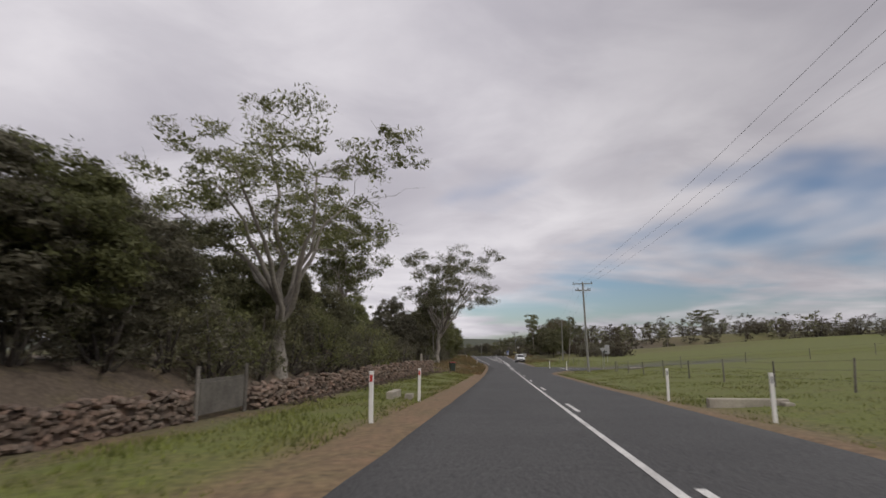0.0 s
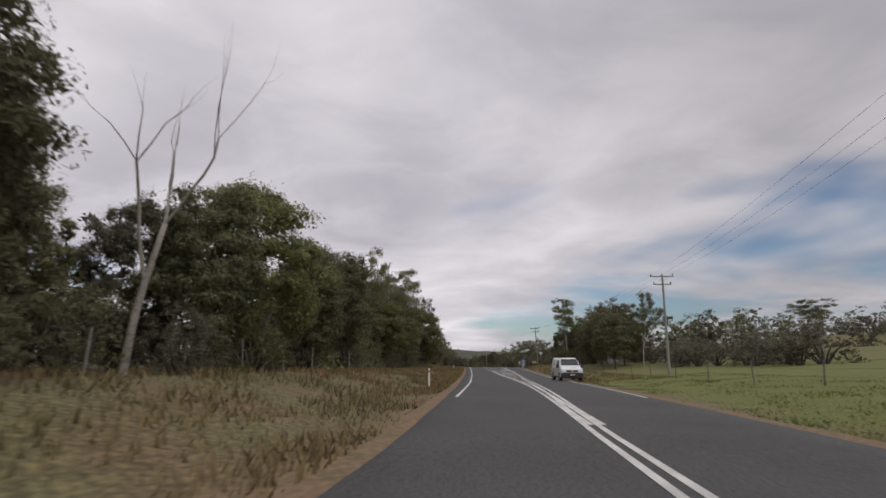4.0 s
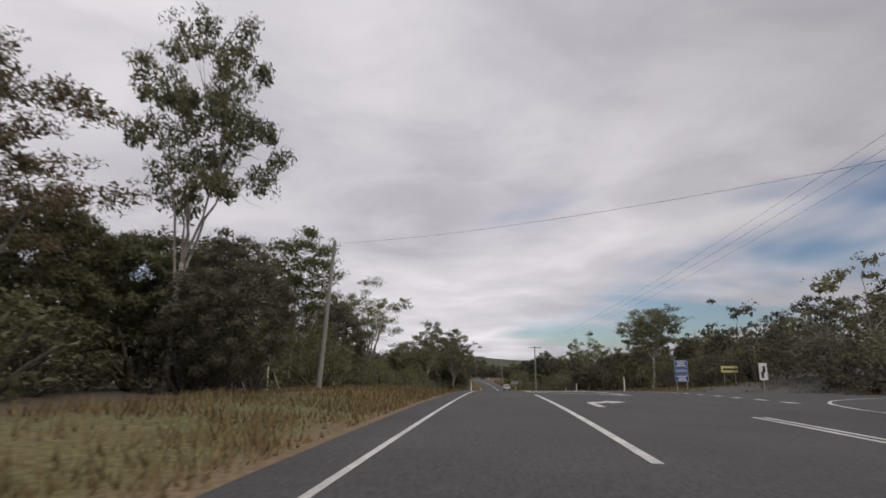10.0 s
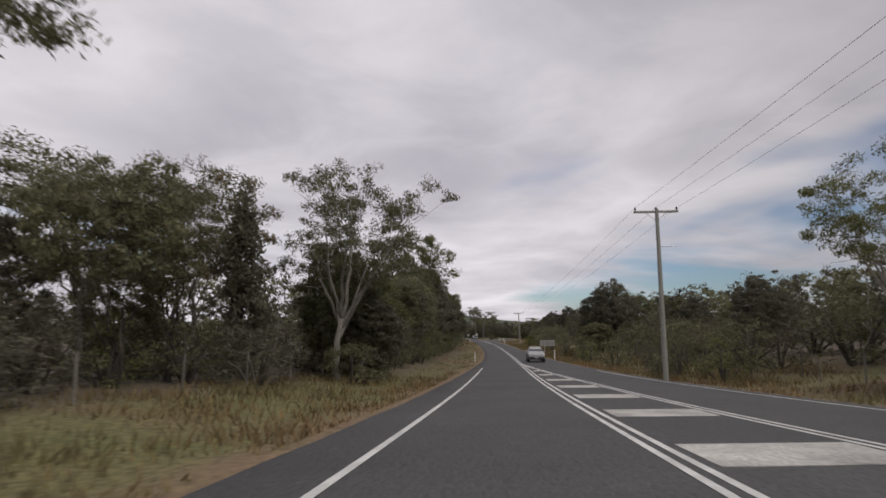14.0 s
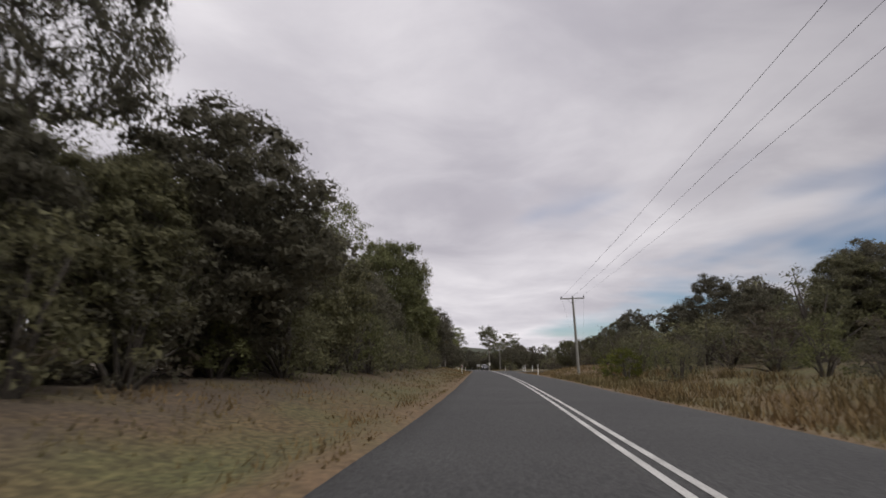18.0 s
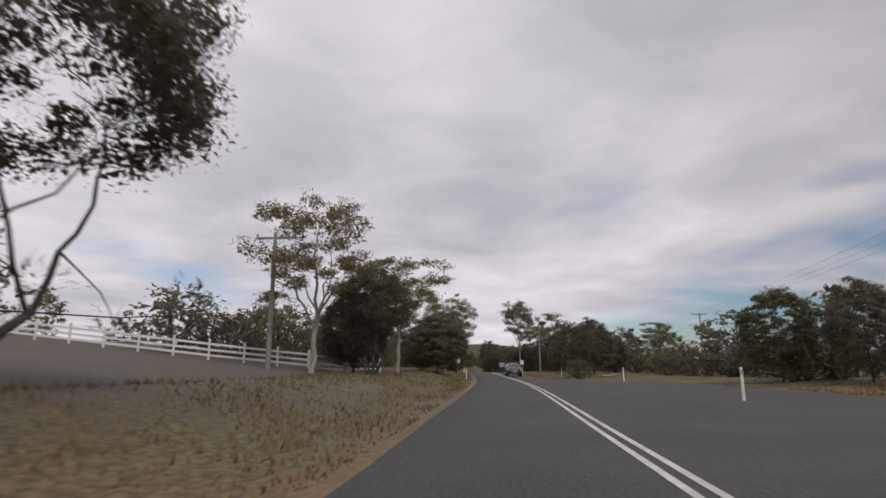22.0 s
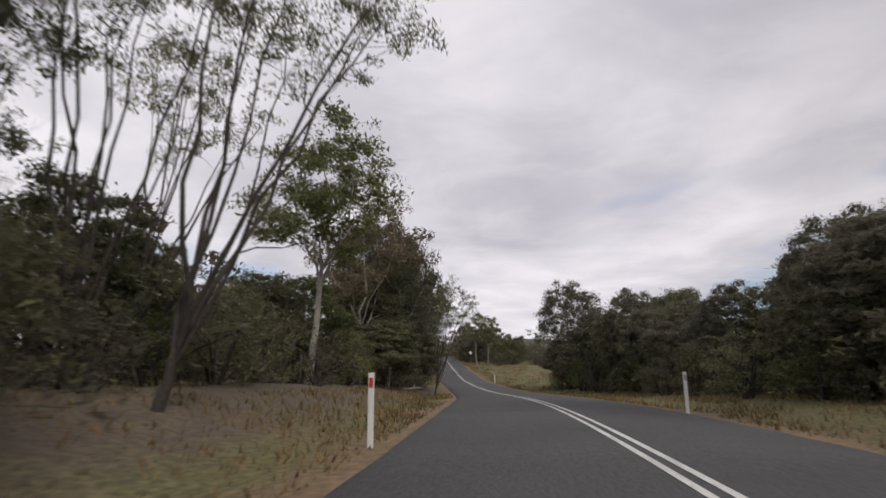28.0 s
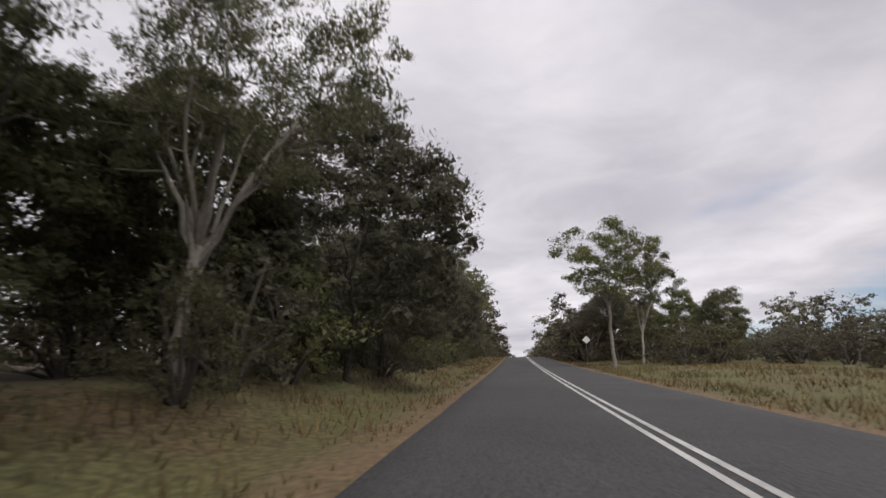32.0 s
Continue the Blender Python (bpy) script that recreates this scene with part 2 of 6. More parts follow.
def ss(v, a, b):
    q = np.clip((v - a) / (b - a), 0, 1)
    return q * q * (3 - 2 * q)


def span(s, a, b, soft=15.0):
    return ss(s, a - soft, a) * (1 - ss(s, b, b + soft))


# edges of the sealed surface and the lines on it, by station
def left_edge(s):
    return np.interp(s, (0, 100, 125, 150, 330, 350, 390, 415, 462, 510, 550, 585, 618, 664, 700, 740), (-1.65, -1.7, -2.3, -2.9, -2.9, -2.8, -1.9, -1.78, -1.8, -1.65, -1.38, -1.55, -1.8, -1.4, -1.5, -1.65))


def left_line(s):
    return np.interp(s, (110, 125, 150, 330, 350, 390), (-1.55, -1.7, -1.95, -1.75, -1.7, -1.5))


def med_left(s):
    return np.interp(s, (0, 100, 125, 150, 340, 370, 400, 415, 462, 507, 552, 585, 618, 664, 700, 740), (1.6, 1.75, 2.1, 2.25, 2.2, 2.1, 1.88, 1.8, 1.93, 1.88, 2.22, 2.15, 2.05, 2.16, 2.13, 2.1))


def med_right(s):
    return np.interp(s, (0, 105, 145, 165, 195, 232, 275, 310, 345, 374), (1.75, 1.9, 3.15, 4.3, 5.7, 6.2, 6.85, 6.3, 4.6, 2.15))


def right_line(s):
    return np.interp(s, (112, 150, 175, 200, 232, 290, 320, 345, 375, 400), (5.4, 6.7, 8.2, 9.5, 10.2, 12.0, 11.0, 9.0, 6.6, 5.4))


def right_edge(s):
    flare1 = np.interp(s, (64, 72, 79, 84, 92, 97), (0, 1.2, 3.5, 9.0, 9.0, 0))
    flare2 = 9.5 * span(s, 512, 540, 16.0)
    flare3 = 9.0 * span(s, 250, 266, 8.0)
    return np.interp(s, (0, 112, 150, 175, 200, 232, 290, 320, 345, 375, 400, 430, 600, 640, 670, 700), (4.8, 5.6, 7.3, 8.9, 10.2, 11.0, 12.8, 11.8, 9.8, 7.3, 5.7, 5.0, 5.1, 5.4, 5.6, 5.4)) + flare1 + flare2 + flare3


def bank(s, d):
    """Height of the ground beside the road above the road's own."""
    s, d = np.asarray(s, float), np.asarray(d, float)
    le, re = left_edge(s), right_edge(s)
    out_l, out_r = np.maximum(le - d, 0), np.maximum(d - re, 0)
    lift = np.interp(s, (-20, 15, 35, 60, 80, 215, 235, 345, 365), (-0.45, -0.40, 0.05, 0.45, 0.85, 0.85, 0.2, 0.2, 0.75))
    left = (lift * ss(out_l, 1.6, 7.0) + np.maximum(1.25 - lift, 0) * (1 - ss(s, 66, 84)) * ss(out_l, 7.5, 11.5) + (0.012 + 0.10 * span(s, 515, 600, 12)) * np.maximum(out_l - 9, 0)) - 0.12 * ss(out_l, 0, 1.2) * (1 - ss(out_l, 1.5, 4))
    open_ = span(s, -200, 205, 40)
    hill = span(s, 270, 500, 45)
    near = 0.6 * span(s, 205, 240, 18) * ss(out_r, 0.8, 4)
    right = near + open_ * 0.068 * np.maximum(out_r - 8, 0) + hill * (0.12 * np.maximum(out_r - 5, 0)) + 0.25 * ss(out_r, 2, 9) - 0.14 * ss(out_r, 0, 1.5) * (1 - ss(out_r, 2, 6))
    right = np.where(right > 7, 7 + 6 * (1 - np.exp(-(right - 7) / 6)), right)
    left = np.minimum(left, 3.6)
    return left + right


def height(s, d):
    s, d = np.asarray(s, float), np.asarray(d, float)
    w = ss(np.abs(d), 120, 600)
    return np.interp(s, RS, RZ) * (1 - w) - 7.0 * w + bank(s, d)


def link(name, verts, faces, mat, parent=None, smooth=False):
    me = bpy.data.meshes.new(name)
    me.from_pydata(verts, [], faces)
    me.materials.append(mat)
    if smooth:
        me.shade_smooth()
    ob = new(name, me)
    if parent:
        ob.parent = parent
    return ob


def part(name, bm, mat, parent, label=""):
    """Links a bmesh as one mesh under a thing or a part."""
    me = bpy.data.meshes.new(name)
    bm.to_mesh(me)
    bm.free()
    me.materials.append(mat)
    ob = new(name, me)
    ob.parent = parent
    return tagged(ob, label)


def thing(name, m, label, category, group=""):
    ob = new(name)
    ob.empty_display_size = 0.3
    ob.matrix_world = m
    return tagged(ob, label, category, group)


def spot(s, d, z=0.0, rz=0.0):
    """A pose on the ground at a station, x to the right of the road and y along it."""
    p = at(s, d, z)
    return pose(p.x, p.y, p.z, 0, 0, turn(s) + rz)


# ---------------------------------------------------------------- ground: one sheet to the horizon
def stretch(near, step, mid, mstep, far, ratio):
    v = list(np.arange(0, near, step)) + list(np.arange(near, mid, mstep))
    q = mid
    while q < far:
        v.append(q)
        q *= ratio
    return v + [far]


cols = stretch(16, 0.6, 60, 3.0, 4600, 1.25)
cols = np.array(sorted({-c for c in cols} | set(cols)))
ys = np.r_[-2600, -1200, -500, -300, -200, np.arange(-130, 960, 3.0), np.arange(960, 1300, 20), 1400, 1550, 1700, 1850, 2000, 2150, 2300, 2450, 2600, 3200, 4600]
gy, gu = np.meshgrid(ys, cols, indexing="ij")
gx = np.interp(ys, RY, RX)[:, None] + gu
flatx, flaty = gx.ravel(), gy.ravel()
gs, gd = np.empty_like(flatx), np.empty_like(flatx)
for i in range(0, len(flatx), 4000):
    fx, fy = flatx[i:i + 4000, None], flaty[i:i + 4000, None]
    k = np.argmin((RX[None, ::2] - fx) ** 2 + (RY[None, ::2] - fy) ** 2, axis=1) * 2
    ex, ey = fx[:, 0] - RX[k], fy[:, 0] - RY[k]
    gs[i:i + 4000] = RS[k] - ex * np.sin(RH[k]) + ey * np.cos(RH[k])
    gd[i:i + 4000] = ex * np.cos(RH[k]) + ey * np.sin(RH[k])
gz = height(gs, gd)
on_road = np.minimum(ss(gd, left_edge(gs) - 0.35, left_edge(gs) - 0.02), 1 - ss(gd, right_edge(gs) + 0.02, right_edge(gs) + 0.35))
rough_n = np.array([noise.noise(Vector((x * 0.22, y * 0.22, 0.0))) for x, y in zip(flatx, flaty)])
gz = gz - 0.10 * on_road + 0.07 * rough_n * (1 - on_road) * ss(np.abs(gd), 3, 8)
for hx, hy, hh, hr in ((60, 2250, 52, 190), (-700, 2600, 40, 400), (520, 2500, 36, 300), (1500, 1300, 40, 400), (-1800, 1500, 40, 600)):
    gz = gz + hh * np.exp(-((flatx - hx) ** 2 + (flaty - hy) ** 2) / (2 * hr * hr)) * ss(np.hypot(flatx - 60, flaty - 350), 600, 1000)
nc = len(cols)
gfaces = [(r * nc + c, r * nc + c + 1, (r + 1) * nc + c + 1, (r + 1) * nc + c) for r in range(len(ys) - 1) for c in range(nc - 1)]


def ground_material():
    m = material("verge_and_paddock", (0.138, 0.092, 0.047), rough=0.95, vary=0.3, scale=0.25, bump=0.8, detail=7, second=(0.10, 0.105, 0.04), patch=0.3)
    nt = m.node_tree
    bs = nt.nodes["Principled BSDF"]
    last = bs.inputs["Base Color"].links[0].from_socket
    for name, colour in (("green", (0.112, 0.126, 0.024)), ("gravel", (0.19, 0.122, 0.07)), ("litter", (0.095, 0.072, 0.052)), ("wood", (0.045, 0.052, 0.032)), ("track", (0.085, 0.082, 0.080))):
        a, mx, var = nt.nodes.new("ShaderNodeAttribute"), nt.nodes.new("ShaderNodeMix"), nt.nodes.new("ShaderNodeMath")
        a.attribute_name = name
        mx.data_type = "RGBA"
        mx.inputs[7].default_value = (*colour, 1)
        no = nt.nodes.new("ShaderNodeTexNoise")
        no.inputs["Scale"].default_value, no.inputs["Detail"].default_value = 0.9, 6.0
        nt.links.new(nt.nodes["Texture Coordinate"].outputs["Object"], no.inputs["Vector"])
        var.operation, var.use_clamp = "MULTIPLY", True
        edge = nt.nodes.new("ShaderNodeMapRange")
        edge.inputs["From Min"].default_value, edge.inputs["From Max"].default_value = 0.3, 0.6
        edge.inputs["To Min"].default_value, edge.inputs["To Max"].default_value = 0.55, 1.25
        nt.links.new(no.outputs["Fac"], edge.inputs["Value"])
        nt.links.new(a.outputs["Fac"], var.inputs[0])
        nt.links.new(edge.outputs[0], var.inputs[1])
        nt.links.new(var.outputs[0], mx.inputs[0])
        nt.links.new(last, mx.inputs[6])
        last = mx.outputs[2]
    hs = nt.nodes["Hue/Saturation/Value"]
    fine_val = hs.inputs["Value"].links[0].from_socket
    h2 = nt.nodes.new("ShaderNodeHueSaturation")
    nt.links.new(last, h2.inputs["Color"])
    nt.links.new(fine_val, h2.inputs["Value"])
    nt.links.new(h2.outputs[0], bs.inputs["Base Color"])
    return m


M_GROUND = ground_material()
ground = link("ground", np.stack([flatx, flaty, gz], 1).tolist(), gfaces, M_GROUND, smooth=True)
tagged(ground, "dry grass verges, green paddocks and leaf litter beside the road", "ground", kind="structure")
out_left, out_right = left_edge(gs) - gd, gd - right_edge(gs)
zones = {
    "green": 0.55 * ss(np.abs(gd), 60, 120) + span(gs, -200, 150, 25) * ss(out_right, 0.8, 3.0) * 0.95 + 0.5 * span(gs, 150, 220, 20) * ss(out_right, 0.8, 3.0) + span(gs, -50, 58, 12) * ss(out_left, 0.9, 2.3) * (1 - ss(out_left, 4.5, 6)) * 0.9
             + 0.25 * span(gs, 190, 345, 30) * ss(out_left, 0.3, 1.5) * (1 - ss(out_left, 5, 9)) + 0.3 * span(gs, 655, 1300, 20) * ss(out_right, 0.6, 3)
             + 0.4 * span(gs, 545, 605, 10) * ss(out_left, 0.4, 1.5) * (1 - ss(out_left, 2.2, 4.5)) + 0.25 * (span(gs, 640, 670, 8) + span(gs, 716, 1300, 10)) * ss(out_left, 0.4, 1.2) * (1 - ss(out_left, 2, 4)),
    "gravel": np.maximum(np.maximum((1 - ss(np.minimum(np.abs(out_left), np.abs(out_right)), 0.2, 1.6)) * 0.75, span(gs, -30, 95, 12) * ss(out_left, -0.5, 0) * (1 - ss(out_left, 0.8, 2.3)) * 0.8), span(gs, 462, 525, 12) * ss(out_right, -0.5, 0.3) * (1 - ss(out_right, 7, 12)) * 0.8),
    "litter": np.clip(ss(out_left, 5.5, 9.5) + 0.8 * span(gs, 605, 655, 10) * ss(out_left, 1.6, 3.5) + 0.9 * span(gs, 676, 700, 8) * ss(out_left, 0.9, 2.0) + 0.7 * span(gs, 355, 505, 15) * ss(out_left, 2.5, 4.5) + ss(out_right, 9, 16) * np.clip(span(gs, 225, 520, 30) + span(gs, 550, 690, 20), 0, 1), 0, 1) * (1 - 0.8 * ss(np.abs(gd), 45, 110)),
    "wood": np.maximum(np.maximum(ss(np.abs(gd), 250, 500), ss(gs, 1150, 1280)), ss(np.abs(gd), 12, 30) * ss(gs, 840, 900)),
    "track": np.clip(0.7 * span(gs, 83, 93, 3) * ss(out_right, -2, 0) * ss(gd, 9, 12) * (1 - ss(gd, 30, 45)) + 0.4 * span(gs, 508, 524, 5) * ss(out_left, -1, 0.5) * (1 - ss(out_left, 28, 34))
                     + span(gs, 244, 276, 6) * ss(out_right, -2, 0) * (1 - ss(gd, 50, 80)), 0, 1),
}
for name, vals in zones.items():
    a = ground.data.attributes.new(name, "FLOAT", "POINT")
    a.data.foreach_set("value", np.clip(vals, 0, 1).astype(np.float32))

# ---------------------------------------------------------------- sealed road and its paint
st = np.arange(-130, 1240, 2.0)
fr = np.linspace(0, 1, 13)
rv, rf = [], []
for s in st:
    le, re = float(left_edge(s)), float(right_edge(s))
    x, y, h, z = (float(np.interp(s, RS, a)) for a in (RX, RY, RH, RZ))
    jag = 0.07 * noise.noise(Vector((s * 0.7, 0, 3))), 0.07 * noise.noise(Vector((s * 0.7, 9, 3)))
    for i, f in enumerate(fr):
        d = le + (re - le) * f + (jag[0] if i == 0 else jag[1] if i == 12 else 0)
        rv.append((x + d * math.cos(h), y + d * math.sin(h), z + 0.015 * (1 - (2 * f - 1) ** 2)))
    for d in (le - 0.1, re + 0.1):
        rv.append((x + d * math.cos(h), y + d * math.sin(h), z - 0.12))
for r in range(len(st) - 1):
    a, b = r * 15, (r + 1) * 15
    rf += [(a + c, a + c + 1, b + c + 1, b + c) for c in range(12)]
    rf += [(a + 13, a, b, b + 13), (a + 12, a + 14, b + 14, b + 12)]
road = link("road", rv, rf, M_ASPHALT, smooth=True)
tagged(road, "dark grey worn asphalt country road with crumbling edges", "road", kind="structure")


def surface(s, d):
    le, re = float(left_edge(s)), float(right_edge(s))
    f = (d - le) / (re - le)
    x, y, h, z = (float(np.interp(s, RS, a)) for a in (RX, RY, RH, RZ))
    return x + d * math.cos(h), y + d * math.sin(h), z + 0.015 * (1 - (2 * f - 1) ** 2) + 0.007


def strip(name, s0, s1, centre, width, mat=M_LINE):
    n = max(1, round((s1 - s0) / 2.0))
    v, f = [], []
    for i in range(n + 1):
        s = s0 + (s1 - s0) * i / n
        c = float(centre(s)) if callable(centre) else centre
        v += [surface(s, c - width / 2), surface(s, c + width / 2)]
        if i:
            f.append((2 * i - 2, 2 * i - 1, 2 * i + 1, 2 * i))
    ob = link(name, v, f, mat, road)
    return ob


strip("edge_line", 112, 366, left_line, 0.12)
strip("edge_line", 112, 240, right_line, 0.12)
strip("edge_line", 282, 362, right_line, 0.12)
strip("centre_line", -130, 76, lambda s: med_left(s) + 0.0, 0.11)
for k in range(16):
    strip("centre_dash", -120 + 12 * k + 3, -120 + 12 * k + 6, lambda s: med_left(s) + 0.26, 0.11)
for a, b in ((76, 204.5), (264, 374)):
    strip("median_line", a, b, lambda s: med_left(s) - 0.13, 0.12)
    strip("median_line", a, b, lambda s: med_left(s) + 0.13, 0.12)
    strip("median_line", a + 26 if a < 200 else a, b + 36 if a < 200 else b, lambda s: med_right(s) - 0.13, 0.12)
    strip("median_line", a + 26 if a < 200 else a, b + 36 if a < 200 else b, lambda s: med_right(s) + 0.13, 0.12)
for off in (-0.13, 0.13):
    strip("centre_line", 374, 1240, lambda s: med_left(s) + off, 0.11)
for k in range(4):
    strip("turn_lane_dash", 214.9 + 4.4 * k, 216.1 + 4.4 * k, lambda s: med_left(s) - 0.36, 0.17)
strip("turn_lane_line", 233, 257, lambda s: med_left(s) - 0.3, 0.16)
for k in range(13):
    s = 247.5 + 2.6 * k
    strip("give_way_dash", s, s + 1.2, right_line, 0.28)


def ribbon(name, pts, width, mat=M_LINE):
    """A painted line through (station, offset) points, smoothed."""
    pts = np.array(pts, float)
    k = np.r_[0, np.cumsum(np.hypot(*np.diff(pts, axis=0).T))]
    q = np.linspace(0, k[-1], max(6, int(k[-1] / 0.5)))
    c = np.stack([np.interp(q, k, pts[:, i]) for i in (0, 1)], 1)
    for _ in range(3):
        c[1:-1] = (c[:-2] + 2 * c[1:-1] + c[2:]) / 4
    g = np.gradient(c, axis=0)
    g /= np.linalg.norm(g, axis=1)[:, None]
    v = []
    for (s, d), (gs_, gd_) in zip(c, g):
        v += [surface(s - gd_ * width / 2, d + gs_ * width / 2), surface(s + gd_ * width / 2, d - gs_ * width / 2)]
    link(name, v, [(2 * i, 2 * i + 1, 2 * i + 3, 2 * i + 2) for i in range(len(c) - 1)], mat, road)


for off in (0.0, 0.28):
    ml, mr = float(med_left(206)), float(med_right(214))
    ribbon("nose_line", ((203, ml - 0.13 + off), (205.8 - off, ml - 0.1 + off), (207.2 - off, ml + 0.3 + off), (209 - off, ml + 1.3), (211.5 - off, ml + 2.5), (214.5 - off, mr - 0.2)), 0.13)
    ml, mr = float(med_left(264)), float(med_right(258))
    ribbon("nose_line", ((267, ml - 0.13 + off), (264 + off, ml - 0.05 + off), (261.8 + off, ml + 0.9), (260.2 + off, ml + 2.1), (258.6 + off, mr - 1.5), (257.0 + off, mr - 0.6), (256.2 + off, mr - 0.13)), 0.13)
strip("median_line", 256, 264, lambda s: med_right(s) - 0.13, 0.12)
strip("median_line", 256, 264, lambda s: med_right(s) + 0.13, 0.12)
for k in range(5):
    s = 80 + 2.4 * k
    strip("give_way_dash", s, s + 1.3, 9.3, 0.32)
ribbon("side_road_line", ((85, 9.9), (88, 11.5), (92, 14.5)), 0.12)
ribbon("side_road_line", ((239.6, float(right_line(239.6))), (244, float(right_line(244)) + 0.1), (247.5, 11.7), (250, 13.2), (252, 15.2), (254, 18.0)), 0.12)


def bar(s, a, b, depth, skew):
    """One painted bar of the hatched median between lateral a and b."""
    v = [surface(s, a), surface(s + skew, b), surface(s + skew + depth, b), surface(s + depth, a)]
    link("hatch_bar", v, [(0, 1, 2, 3)], M_WORN, road)


for k in range(10):
    s = 127 + 8.0 * k
    a, b = float(med_left(s)) + 0.35, float(med_right(s)) - 0.35
    if b - a > 0.2:
        bar(s, a, b, 2.3, 3.0 if k < 4 else 0.0)
link("hatch_bar", [surface(207.4, 3.5), surface(207.4, float(med_right(207.4)) - 0.4), surface(212.6, float(med_right(212.6)) - 0.5)], [(0, 1, 2)], M_WORN, road)
for k in range(18):
    s = 266.6 + 6.2 * k
    a, b = float(med_left(s)) + 0.35, float(med_right(s + 0.6)) - 0.35
    if b - a > 0.25:
        bar(s, a, b, 1.9, 0.6)


def arrow(s, d):
    """A painted right-turn arrow."""
    shape = ((-0.12, 0.0), (0.12, 0.0), (0.12, 2.2), (0.75, 3.0), (0.75, 2.4), (1.5, 3.5), (0.75, 4.4), (0.75, 3.7), (0.05, 3.2), (-0.12, 2.7))
    link("turn_arrow", [surface(s + y, d + x) for x, y in shape], [tuple(range(len(shape)))], M_LINE, road)


arrow(217.8, 2.7)
arrow(244.5, 3.25)

# ---------------------------------------------------------------- trees: a small stock of meshes, planted many times
def tube(pts, radii, sides, verts, faces):
    """A tapering bent tube added to a vertex and face list."""
    base = len(verts)
    for i, (p, r) in enumerate(zip(pts, radii)):
        q = (pts[min(i + 1, len(pts) - 1)] - pts[max(i - 1, 0)]).normalized()
        a = q.orthogonal().normalized()
        b = q.cross(a)
        for k in range(sides):
            w = 2 * math.pi * k / sides
            verts.append(p + (a * math.cos(w) + b * math.sin(w)) * r)
    for i in range(len(pts) - 1):
        for k in range(sides):
            n = (k + 1) % sides
            faces.append((base + i * sides + k, base + i * sides + n, base + (i + 1) * sides + n, base + (i + 1) * sides + k))
    faces.append(tuple(base + (len(pts) - 1) * sides + k for k in range(sides)))


def bend(a, c, b, n, rng, wobble):
    """A curve from a to b drawn towards c, with a little wobble."""
    pts = []
    for i in range(n + 1):
        t = i / n
        p = a * (1 - t) ** 2 + c * (2 * t * (1 - t)) + b * t * t
        if 0 < i < n:
            p = p + Vector((rng.gauss(0, wobble), rng.gauss(0, wobble), rng.gauss(0, wobble)))
        pts.append(p)
    return pts


def leaves(rng, centres, radii, per, size, hang, flat=0.65, thin=0.42, core=0, tufts=7, rise=0.3, spray=0.0, heart=0.2):
    """Small pointed leaves in tufts on the upper side of each clump, with a denser heart; returns vertices and triangles."""
    centres, rad = np.array(centres, float), np.array(radii, float)
    hearts, hrad = np.repeat(centres, core, axis=0), np.repeat(rad, core)
    mid = np.repeat(centres, tufts, axis=0)
    off = rng.normal(size=(len(centres), tufts, 3))
    off /= np.linalg.norm(off, axis=2)[:, :, None]
    off[:, :, 2] = off[:, :, 2] * (1 - rise) + rise
    off *= rad[:, None, None] * rng.uniform(0.35, 0.95, (len(centres), tufts, 1)) * np.array([1, 1, flat])
    tc = mid + off.reshape(-1, 3)
    tr = np.repeat(rad, tufts) * rng.uniform(0.26, 0.46, len(tc))
    each = max(3, per // tufts)
    pos0, rr, out = np.repeat(tc, each, axis=0), np.repeat(tr, each), np.repeat(tc - mid, each, axis=0)
    pos0, rr, out = np.concatenate([pos0, hearts]), np.concatenate([rr, hrad * 0.62]), np.concatenate([out, np.zeros_like(hearts)])
    n = len(pos0)
    dirs = rng.normal(size=(n, 3))
    dirs /= np.linalg.norm(dirs, axis=1)[:, None]
    pos = pos0 + dirs * (rr * rng.uniform(0.0, 1.0, n) ** 0.45)[:, None] * np.array([1, 1, flat])
    out /= np.linalg.norm(out, axis=1)[:, None] + 1e-6
    long_ = rng.normal(size=(n, 3)) * (1 - 0.6 * spray) + np.array([0, 0, -hang]) + (out + np.array([0, 0, 0.5])) * spray * 1.4
    long_ /= np.linalg.norm(long_, axis=1)[:, None]
    wide = np.cross(long_, rng.normal(size=(n, 3)))
    wide /= np.linalg.norm(wide, axis=1)[:, None] + 1e-9
    ln = size * rng.uniform(0.6, 1.4, n)[:, None]
    wd = ln * thin
    if core:
        ln[-len(hearts):] = heart * rng.uniform(0.7, 1.3, (len(hearts), 1))
        wd[-len(hearts):] = ln[-len(hearts):] * 0.6
    v = np.stack([pos - long_ * ln * 0.5, pos + wide * wd * 0.5 + long_ * ln * 0.1, pos + long_ * ln * 0.5 - wide * wd * 0.3], 1).reshape(-1, 3)
    return v, np.arange(3 * n).reshape(-1, 3)


def quick_mesh(name, v, f, mat):
    me = bpy.data.meshes.new(name)
    me.vertices.add(len(v))
    me.vertices.foreach_set("co", np.asarray(v, np.float32).ravel())
    me.loops.add(f.size)
    me.loops.foreach_set("vertex_index", f.ravel().astype(np.int32))
    me.polygons.add(len(f))
    me.polygons.foreach_set("loop_start", np.arange(0, f.size, f.shape[1], dtype=np.int32))
    me.update(calc_edges=True)
    me.materials.append(mat)
    return me


def list_mesh(name, v, f, mat):
    me = bpy.data.meshes.new(name)
    me.from_pydata([tuple(q) for q in v], [], f)
    me.shade_smooth()
    me.materials.append(mat)
    return me


STOCK = {}


